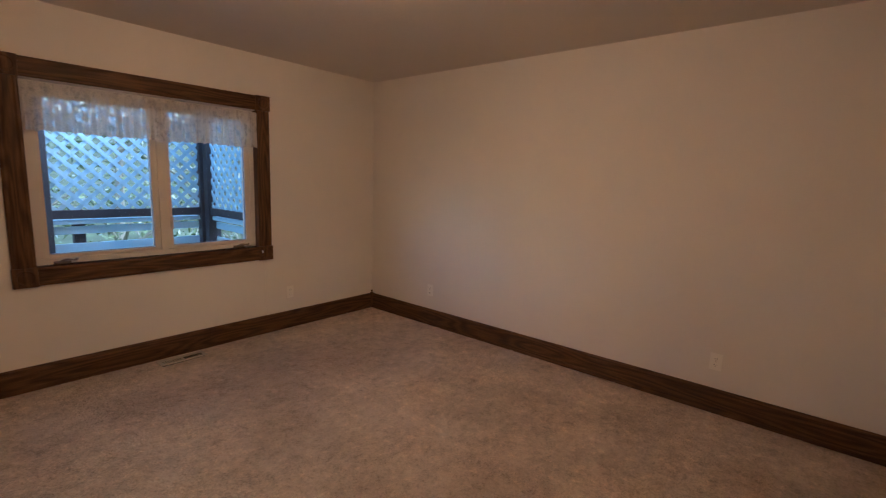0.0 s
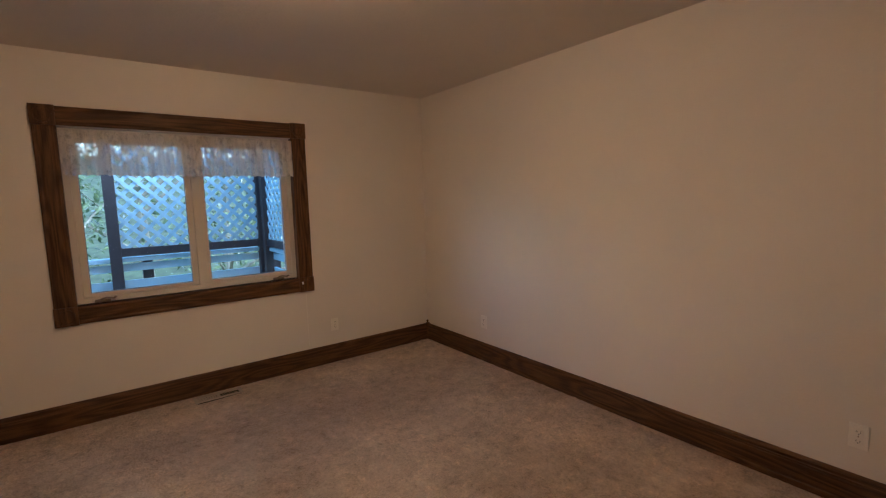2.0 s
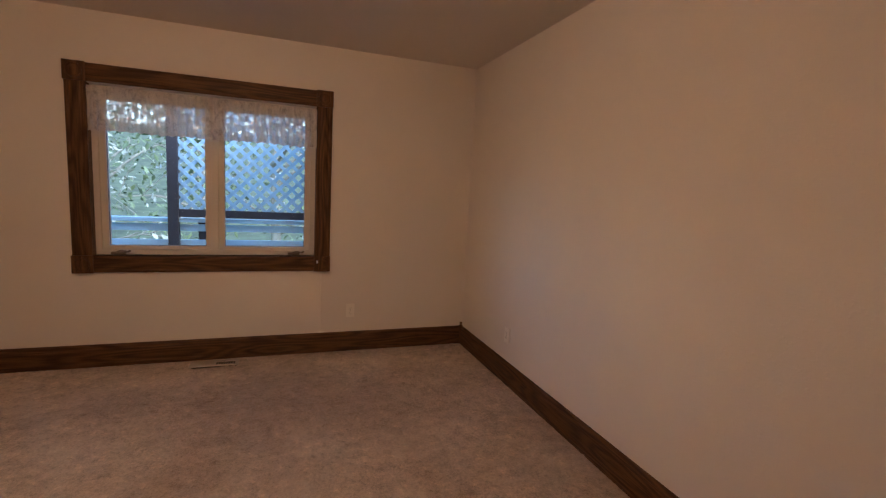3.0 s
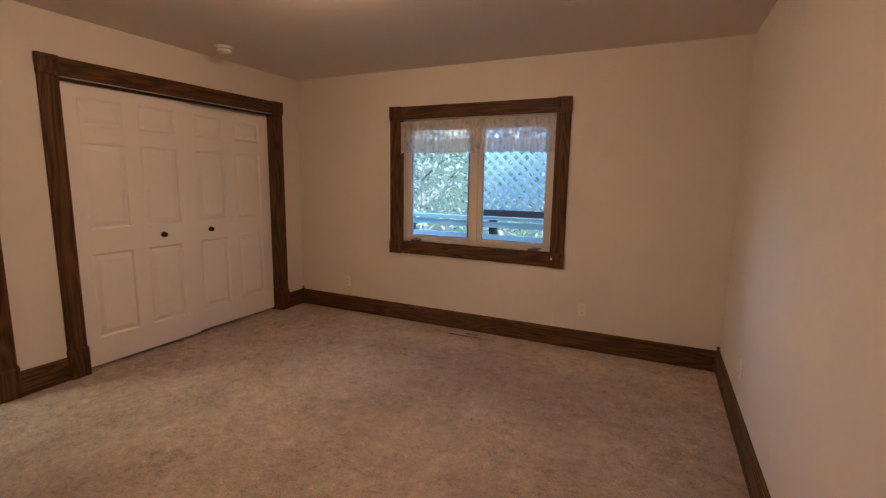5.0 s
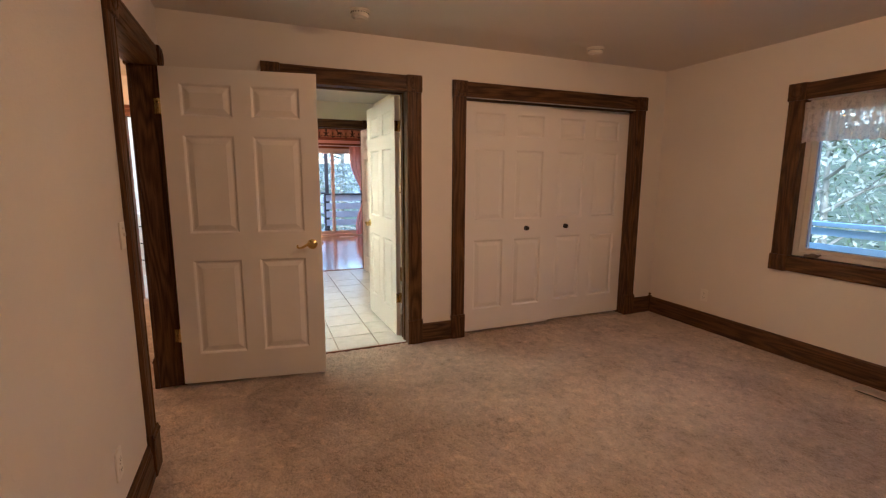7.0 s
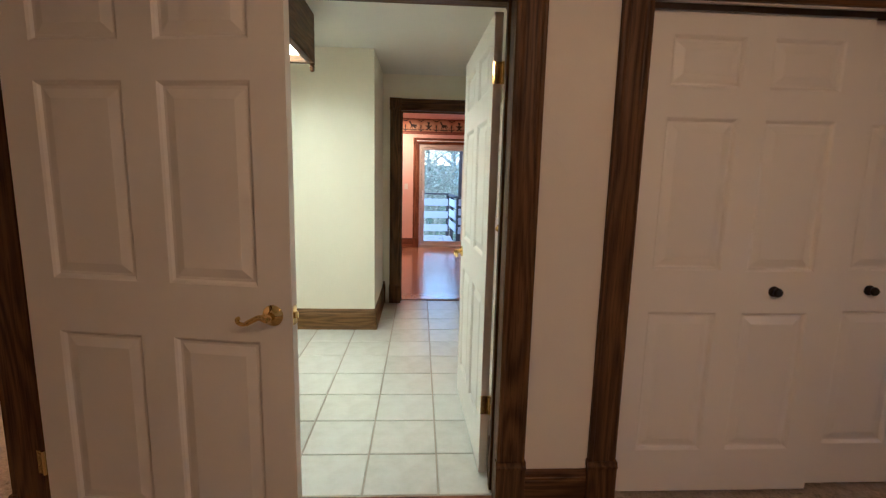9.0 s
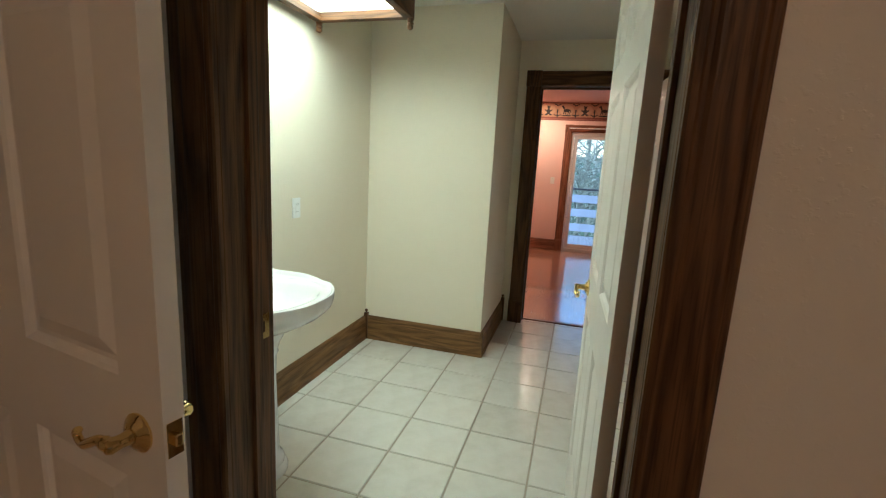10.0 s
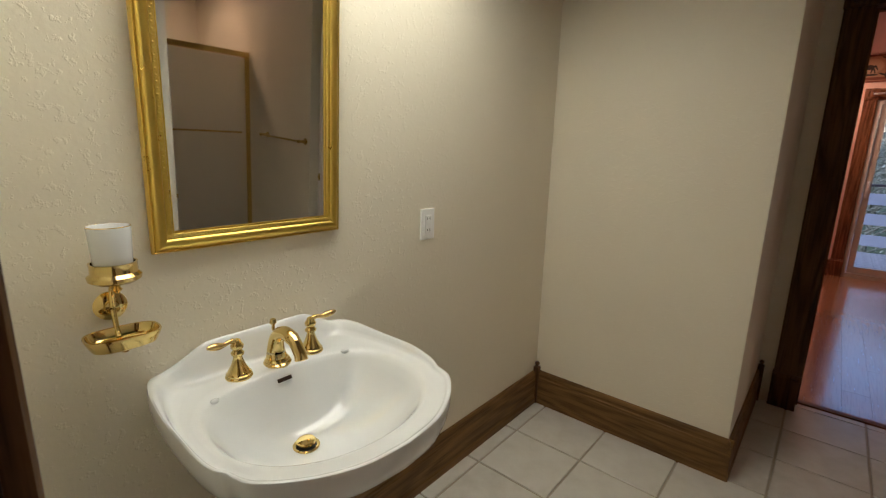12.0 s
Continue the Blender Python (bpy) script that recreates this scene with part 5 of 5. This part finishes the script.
tagged(part("curtain", drape(), PINK_CLOTH, smooth=True), "sheer pink curtain tied back beside the sliding door", "curtain")
tagged(part("curtain_rod", tube(bmesh.new(), [(XR + 0.075, 0.78, 2.105), (XR + 0.075, 2.90, 2.105)], 0.010, 10), WHITE_PLASTIC, smooth=True), "slim white curtain rod above the sliding door", "curtain rod")

# wallpaper border: rocking horses and bears between scrolls, as plain dark shapes
BORDER_TAN = paint("border_tan_paper", (0.40, 0.22, 0.115), 0.75, 0.05, 0.2)
BORDER_DARK, _, _ = shader("border_dark_ink", (0.035, 0.028, 0.026), 0.75)
BORDER_RED, _, _ = shader("border_russet_ink", (0.20, 0.06, 0.035), 0.75)
BORDER_CREAM, _, _ = shader("border_cream_ink", (0.50, 0.31, 0.17), 0.75)
border = thing("wallpaper_border", pose(XR, 0, 2.235) @ Matrix.Diagonal((1, 1, 1.12, 1)), "wallpaper border with dark toy horses on tan", "wallpaper border")
part("paper", boxes([(0.0, 0.002, YFS + 0.01, 4.59, 0.0, 0.262)]), BORDER_TAN, border)
part("band", boxes([(0.002, 0.0032, YFS + 0.01, 4.59, 0.0, 0.016), (0.002, 0.0032, YFS + 0.01, 4.59, 0.246, 0.262), (0.002, 0.0032, YFS + 0.01, 4.59, 0.022, 0.050)]), BORDER_RED, border)


def disc(bm, y, z, ry, rz, rot=0.0, x=0.0042, seg=12):
    vs = []
    for k in range(seg):
        t = 2 * math.pi * k / seg
        p, q = ry * math.cos(t), rz * math.sin(t)
        vs.append(bm.verts.new((x, y + p * math.cos(rot) - q * math.sin(rot), z + p * math.sin(rot) + q * math.cos(rot))))
    bm.faces.new(vs)


dark, cream = bmesh.new(), bmesh.new()
for k in range(6, 22):
    y = -2.0 + 0.30 * k
    disc(cream, y, 0.155, 0.12, 0.075, 0, 0.0034, 20)
    if k % 2:
        disc(dark, y, 0.145, 0.050, 0.024)
        disc(dark, y - 0.048, 0.182, 0.014, 0.032, 0.5)
        disc(dark, y - 0.066, 0.204, 0.022, 0.011, 0.35)
        for dy, r in ((-0.045, 0.35), (-0.02, -0.2), (0.025, 0.2), (0.047, -0.35)):
            disc(dark, y + dy, 0.112, 0.007, 0.032, -r)
        disc(dark, y + 0.06, 0.140, 0.007, 0.032, 0.5)
        disc(dark, y, 0.072, 0.085, 0.010)
    else:
        disc(dark, y, 0.130, 0.030, 0.040)
        disc(dark, y, 0.186, 0.024, 0.022)
        for s in (-1, 1):
            disc(dark, y + s * 0.020, 0.206, 0.009, 0.009)
            disc(dark, y + s * 0.040, 0.140, 0.028, 0.010, s * 0.6)
            disc(dark, y + s * 0.030, 0.085, 0.030, 0.013, s * -0.3)
    for s in (-1, 1):
        disc(dark, y + 0.15 + s * 0.022, 0.226, 0.045, 0.007, s * 0.35)
        disc(dark, y + 0.15, 0.10 + s * 0.03, 0.012, 0.034, 0)
        disc(dark, y + 0.15 + s * 0.03, 0.075, 0.034, 0.008, s * 0.3)
tagged(part("dark_print", dark, BORDER_DARK, border, "dark toy shapes"), kind="stuff")
tagged(part("pale_print", cream, BORDER_CREAM, border, "pale oval grounds"), kind="stuff")

wall_plate(pose(XR, 0.575, 1.22, 0, 0, -90), "ivory toggle switch on the peach wall", "switch")
can = thing("recessed_light", pose(-7.30, 0.26, HF), "lit round recessed ceiling light", "ceiling light")
part("trim_ring", lathe(bmesh.new(), [(0.055, 0.0), (0.085, 0.0), (0.086, -0.004), (0.060, -0.008), (0.055, 0.0)], 28), WHITE_PLASTIC, can, smooth=True)
part("lamp_face", lathe(bmesh.new(), [(0.0, -0.002), (0.054, -0.002), (0.054, -0.005), (0.0, -0.006)], 28), CAN_LIGHT, can, "glowing lamp face")
fv = thing("floor_register", pose(XR + 0.16, 1.98, -0.004), "pale metal floor register by the sliding door", "floor vent")
part("frame", slab_with_holes([-0.058, 0.058], [-0.17, 0.17], [(-0.038, 0.038, -0.15, 0.15)], 0.0, 0.007, lambda a, b, t: Vector((a, b, t))), WHITE_PLASTIC, fv)
part("slats", boxes([(-0.04, 0.04, -0.15 + 0.02 * k, -0.138 + 0.02 * k, 0.001, 0.004) for k in range(15)]), WHITE_PLASTIC, fv)


# ---- outdoors ----
GRASS = paint("grass_and_leaf_litter", (0.09, 0.11, 0.045), 0.9, 0.6, 0.45, 6.0)


def ground_z(x, y):
    """Height of the land: rising to the north and south, nearly level to the west."""
    west = max(0.0, min(1.0, (-x - 8 - abs(y) * 0.4) / 8))
    r = math.hypot(x + 2, y - 1)
    return -3.2 + min(14, max(0, r - 14) * 0.16) * (1 - 0.45 * west) + 0.6 * noise.noise((x * 0.05, y * 0.05, 0))


bm = bmesh.new()
bmesh.ops.create_grid(bm, x_segments=90, y_segments=90, size=400)
for v in bm.verts:
    v.co.z = ground_z(v.co.x, v.co.y)
tagged(part("ground", bm, GRASS, smooth=True), "grassy wooded ground rising round the house", "ground", kind="structure")


def deck(name, x0, x1, y0, y1, along, label):
    d = tagged(part(name, boxes([(x0, x1, y0, y1, -0.20, -0.16)]), DECK_DARK), label, "deck", kind="structure")
    me = None
    n = int(((x1 - x0) if along == "y" else (y1 - y0)) / 0.145)
    for k in range(n):
        if me is None:
            lx, ly = (0.139, y1 - y0) if along == "y" else (x1 - x0, 0.139)
            b = part("deck_board", boxes([(-lx / 2, lx / 2, -ly / 2, ly / 2, -0.16, -0.125)], 0.004), DECK_BOARD, d)
            me = b.data
        else:
            b = new("deck_board", me)
            b.parent = d
        b.location = (x0 + 0.0725 + 0.145 * k, (y0 + y1) / 2, 0) if along == "y" else ((x0 + x1) / 2, y0 + 0.0725 + 0.145 * k, 0)
    return d


deck("deck_north", -3.5, 2.42, YN + 0.20, 5.30, "x", "grey painted deck outside the bedroom window")
deck("deck_west", -11.0, XR - 0.17, -3.0, 1.68, "y", "grey painted deck outside the sliding door")
deck("deck_west_narrow", -9.55, XR - 0.17, 1.68, 5.5, "y", "grey painted narrow deck outside the sliding door")


def railing(p0, p1, label, boards=((0.80, 0.93), (0.50, 0.66), (0.17, 0.33)), cap=0.975, posts=1.6, skip=(), zb=-0.125, side=1, cap_wood=DECK_DARK, board_paint=None):
    """A board railing between two points of the plan, with a dark cap."""
    P0, P1 = Vector((*p0, 0)), Vector((*p1, 0))
    L = (P1 - P0).length
    ang = math.degrees(math.atan2(P1.y - P0.y, P1.x - P0.x))
    t = thing("deck_railing", pose(P0.x, P0.y, zb, 0, 0, ang), label, "railing", "deck railings")
    for a, b in boards:
        part("rail_board", boxes([(0.0, L, -0.02 * side - 0.012, -0.02 * side + 0.012, a - zb, b - zb)], 0.003), board_paint or DECK_SKYLIT, t)
    part("cap_board", boxes([(-0.03, L + 0.03, -0.07, 0.05, cap - 0.038 - zb, cap - zb)], 0.004), cap_wood, t)
    n = max(1, round(L / posts))
    for k in range(n + 1):
        if k not in skip:
            x = L * k / n
            part("post", boxes([(x - 0.043, x + 0.043, 0.0 if side > 0 else -0.085, 0.085 if side > 0 else 0.0, -0.10, cap - 0.038 - zb)], 0.004), DECK_DARK, t, "dark stained post")
    return t


B2 = ((0.855, 0.925), (0.62, 0.77), (0.30, 0.45), (0.02, 0.17))
railing((-3.4, 5.225), (2.36, 5.225), "white board deck railing outside the bedroom window", B2, 0.985, 1.25, side=1, cap_wood=DECK_SKYLIT)
railing((2.36, 5.205), (2.36, 4.16), "white board deck railing beside the lattice screen", B2, 0.985, 1.05, side=1, cap_wood=DECK_SKYLIT)
railing((-10.9, -2.9), (-10.9, 1.60), "white board deck railing in a shaded grey beyond the sliding door", ((0.68, 0.86), (0.35, 0.53), (0.0, 0.18)), cap=1.01, posts=1.5, side=1, board_paint=DECK_SHADED)
railing((-10.88, 1.66), (-9.52, 1.72), "white board deck railing in a shaded grey, stepping in towards the house", ((0.70, 0.88), (0.42, 0.60), (0.14, 0.32)), cap=0.985, posts=1.36, side=1, board_paint=DECK_SHADED)
railing((-9.5, 1.76), (-9.5, 5.4), "white board deck railing in a shaded grey on the narrow deck", ((0.76, 0.93), (0.54, 0.70), (0.32, 0.48), (0.10, 0.26)), cap=0.96, posts=1.25, side=1, board_paint=DECK_SHADED)
for y in (1.80, 2.76):
    tagged(part("porch_post", boxes([(-9.60, -9.51, y - 0.045, y + 0.045, -0.13, 2.75)], 0.004), DECK_DARK), "tall dark stained porch post at the deck rail", "post", "porch posts")
tagged(part("porch_roof", boxes([(-9.75, XR - 0.15, 1.5, 5.6, 2.75, 2.85)], 0.004), DECK_DARK), "dark stained porch roof edge over the narrow deck", "roof", kind="structure")


def lattice(p0, p1, z0, z1, label):
    """A framed lattice screen of crossed laths."""
    P0, P1 = Vector((*p0, 0)), Vector((*p1, 0))
    L = (P1 - P0).length
    h = z1 - z0
    t = thing("lattice_screen", pose(P0.x, P0.y, z0, 0, 0, math.degrees(math.atan2(P1.y - P0.y, P1.x - P0.x))), label, "lattice screen", "lattice screens")
    pitch, w = 0.125, 0.035
    for s in (-1, 1):
        c = -h
        while c < L + h:
            u0, u1 = max(0, c), min(L, c + h)
            if u1 - u0 > 0.03:
                za, zb2 = (u0 - c, u1 - c) if s > 0 else (h - (u0 - c), h - (u1 - c))
                bm = bmesh.new()
                y = 0.006 * s
                d = Vector((u1 - u0, 0, zb2 - za)).normalized()
                nrm = Vector((-d.z, 0, d.x)) * (w / 2)
                a, b = Vector((u0, y, za)), Vector((u1, y, zb2))
                fr = [bm.verts.new(v + Vector((0, dy, 0))) for dy in (-0.004, 0.004) for v in (a - nrm, b - nrm, b + nrm, a + nrm)]
                for q in ((0, 1, 2, 3), (4, 5, 6, 7), (0, 1, 5, 4), (1, 2, 6, 5), (2, 3, 7, 6), (3, 0, 4, 7)):
                    bm.faces.new([fr[i] for i in q])
                part("lath", bm, DECK_SKYLIT, t)
            c += pitch
    for q in (boxes([(0, L, -0.03, 0.03, -0.03, 0.045)], 0.003), boxes([(0, L, -0.03, 0.03, h - 0.045, h + 0.03)], 0.003)):
        part("frame_rail", q, DECK_DARK, t, "dark stained frame rail")
    for x in (-0.001, L + 0.001):
        part("frame_post", boxes([(x - 0.046, x + 0.046, -0.047, 0.047, -z0 - 0.12, h + 0.05)], 0.004), DECK_DARK, t, "dark stained post")
    return t


lattice((0.965, 5.165), (2.27, 5.165), 1.03, 2.35, "white lattice privacy screen between dark posts")
lattice((2.30, 5.055), (2.30, 4.18), 1.03, 2.35, "white lattice screen at the end of the deck")


# mossy tone, lightened to carry the outdoor haze
BARK = paint("mossy_bark", (0.28, 0.27, 0.19), 0.9, 0.8, 0.4, 14.0)


def leaf_material(name, lo, hi):
    mat, nt, b = shader(name, hi, 0.6)
    g = nt.nodes.new("ShaderNodeNewGeometry")
    nt.links.new(ramp(nt, g.outputs["Random Per Island"], [(0.1, lo), (0.9, hi)]), b.inputs["Base Color"])
    return mat


# needles and twigs are paled: misty haze is mixed into their colours
LEAVES = [leaf_material("green_leaves", (0.08, 0.12, 0.05), (0.22, 0.28, 0.12)), leaf_material("hazy_needles", (0.26, 0.31, 0.28), (0.44, 0.49, 0.45)), leaf_material("pale_twigs", (0.30, 0.32, 0.22), (0.50, 0.52, 0.38))]


def tree(x, y, h, spread, leaf, rng, label, count, leaf_size, bare=False, conifer=False):
    z0 = ground_z(x, y) - 0.1
    t = thing("tree", pose(x, y, z0), label, "tree", "trees round the house")
    bm = bmesh.new()
    lean = rng.uniform(-0.4, 0.4)
    tube(bm, smooth_line([(0, 0, 0), (0.1 * lean, 0.1, h * 0.3), (lean, 0.2, h * 0.65), (lean * 1.3, 0.1, h)], 5), [0.16 * h / 8 * (1 - 0.92 * k / 15) for k in range(16)], 8)
    tips = []
    n = 34 if bare else 18
    for k in range(n):
        f = rng.uniform(0.12 if conifer else 0.25, 0.95)
        a = rng.uniform(0, 2 * math.pi)
        r = spread * ((1.05 - f) if conifer else rng.uniform(0.6, 1.0) * (1.1 - 0.6 * f))
        base = Vector((lean * f * 1.2, 0.15 * f, h * f))
        rise = -0.15 * r if conifer else r * rng.uniform(0.2, 0.7)
        end = base + Vector((r * math.cos(a), r * math.sin(a), rise))
        mid = (base + end) / 2 + Vector((0, 0, 0.12 * r))
        line = smooth_line([base, mid, end], 4)
        tube(bm, line, [0.045 * (1 - 0.85 * i / 8) * h / 8 for i in range(9)], 5)
        tips += [(p, r) for p in line[2:]]
        if not conifer:
            for _ in range(5 if bare else 3):
                p = line[rng.randrange(3, 9)]
                e = p + Vector((rng.uniform(-1, 1), rng.uniform(-1, 1), rng.uniform(-0.3, 0.9))) * spread * 0.32
                tw = smooth_line([p, (p + e) / 2 + Vector((0, 0, 0.06)), e], 3)
                tube(bm, tw, [0.014 * (1 - 0.8 * i / 6) for i in range(7)], 4)
                tips += [(q, 1) for q in tw[2:]]
    part("trunk", bm, BARK, t, "mossy trunk and limbs")
    vs, fs = [], []
    for _ in range(count):
        p, r = tips[rng.randrange(len(tips))]
        c = p + Vector((rng.gauss(0, 1), rng.gauss(0, 1), rng.gauss(0, 0.7))) * spread * (0.10 if conifer else 0.14)
        q = Euler((rng.uniform(-1.2, 1.2), rng.uniform(-1.2, 1.2), rng.uniform(0, 6.3))).to_matrix()
        s = leaf_size * rng.uniform(0.6, 1.4)
        i = len(vs)
        for v in ((-0.5, 0, 0), (0, -0.22, 0.05), (0.5, 0, 0), (0, 0.22, 0.05)):
            vs.append(c + q @ (Vector(v) * s))
        fs.append((i, i + 1, i + 2, i + 3))
    me = bpy.data.meshes.new("crown")
    me.from_pydata(vs, [], fs)
    me.materials.append(leaf)
    cr = new("crown", me)
    cr.parent = t


rng = random.Random(7)
for x, y, h, sp, kind in ((0.4, 11.5, 8, 3.0, 0), (-2.2, 10.0, 7, 2.8, 2), (3.2, 12.0, 8.5, 3.2, 0), (5.6, 10.8, 7.5, 2.8, 2), (-5.0, 12.5, 9, 3.4, 0), (1.8, 15.5, 11, 4.0, 1), (-3.4, 16.0, 11, 4.2, 0), (6.8, 16.0, 11, 4.2, 0), (-8.0, 17.5, 12, 4.2, 1), (9.5, 12.0, 9, 3.4, 0)):
    tree(x, y, h, sp, LEAVES[kind], rng, ("leafy green tree beyond the deck", "haze-paled grey-green tree beyond the deck", "pale mossy tree beyond the deck")[kind], 2600, 0.15)
for x, y, h, sp, kind in ((-16.5, -1.2, 9, 3.2, 2), (-18.5, 1.4, 10, 3.6, 2), (-15.5, 0.9, 8, 2.8, 2), (-20, -3.5, 11, 4.0, 2), (-22, 0.2, 12, 4.2, 2), (-26, -2.2, 13, 4.4, 2), (-28, 1.2, 14, 4.6, 2), (-25, 2.6, 12, 4.0, 2), (-31, -0.6, 14, 5.0, 2), (-32, 3.0, 15, 5.0, 2)):
    tree(x, y, h * 0.62, sp * 0.85, LEAVES[2], rng, "bare mossy tree beyond the railing", 900, 0.08, bare=True)
for x, y, h, sp in ((-15.0, 3.9, 12, 2.8), (-18.5, 3.6, 14, 3.2), (-16.5, 6.6, 13, 3.2), (-22, 6.0, 15, 3.8)):
    tree(x, y, h * 0.7, sp, LEAVES[1], rng, "drooping conifer beyond the railing", 4200, 0.13, conifer=True)


# ---- floor pieces ----
def tile_mesh(w, d):
    bm = box(bmesh.new(), -w / 2, w / 2, -d / 2, d / 2, -0.008, 0.0)
    bmesh.ops.bevel(bm, geom=[e for e in bm.edges if all(v.co.z > -0.001 for v in e.verts)], offset=0.0025, segments=1, affect="EDGES")
    me = bpy.data.meshes.new("tile")
    bmesh.ops.recalc_face_normals(bm, faces=bm.faces)
    bm.to_mesh(me)
    bm.free()
    me.materials.append(TILE)
    return me


def span(start, step, low, high, gap):
    """Cells of a grid line cut to the room."""
    k = math.floor((low - start) / step) - 1
    out = []
    while start + k * step < high:
        a, b = max(start + k * step + gap / 2, low), min(start + (k + 1) * step - gap / 2, high)
        if b - a > 0.015:
            out.append((a, b))
        k += 1
    return out


TX, TY, GAP = 0.3200, 0.3375, 0.009
shared = {}
rt = random.Random(3)
for a0, a1 in span(-1.910, TX, XF2 + 0.04, XB + 0.085, GAP):
    for b0, b1 in span(-0.068, TY, YB + 0.01, YSH - 0.05, GAP):
        if a1 < XP + 0.01 and (b1 < YP or b0 > 1.70):
            continue
        if a1 > XB and not (b1 > BATH[0] - 0.05 and b0 < BATH[1] + 0.05):
            a1c = min(a1, XB - 0.002)
            if a1c - a0 < 0.02:
                continue
        else:
            a1c = a1
        if a0 > -1.40 and b0 > 1.43:
            continue
        key = (round(a1c - a0, 3), round(b1 - b0, 3))
        if key not in shared:
            shared[key] = tile_mesh(*key)
        o = new("tile", shared[key])
        o.parent = bath_floor
        o.matrix_basis = pose((a0 + a1c) / 2, (b0 + b1) / 2, rt.uniform(-0.0008, 0.0006), rt.uniform(-0.12, 0.12), rt.uniform(-0.12, 0.12))


plank_meshes = {}
for j in range(39):
    y0 = YFS + 0.005 + 0.1302 * j
    x = XR - 0.04
    off = (j * 0.47) % 1.2
    first = True
    while x < XF2 - 0.02:
        ln = min((1.2 - off) if first else 1.2, XF2 + 0.025 - x)
        first = False
        if ln > 0.05:
            key = round(ln, 2)
            if key not in plank_meshes:
                bm = boxes([(0, ln - 0.0004, -0.0649, 0.0649, -0.008, 0.0)], 0.0005)
                me = bpy.data.meshes.new("plank")
                bmesh.ops.recalc_face_normals(bm, faces=bm.faces)
                bm.to_mesh(me)
                bm.free()
                me.materials.append(PLANK)
                plank_meshes[key] = me
            o = new("plank", plank_meshes[key])
            o.parent = far_floor
            o.location = (x, y0 + 0.065, -0.002)
        x += ln
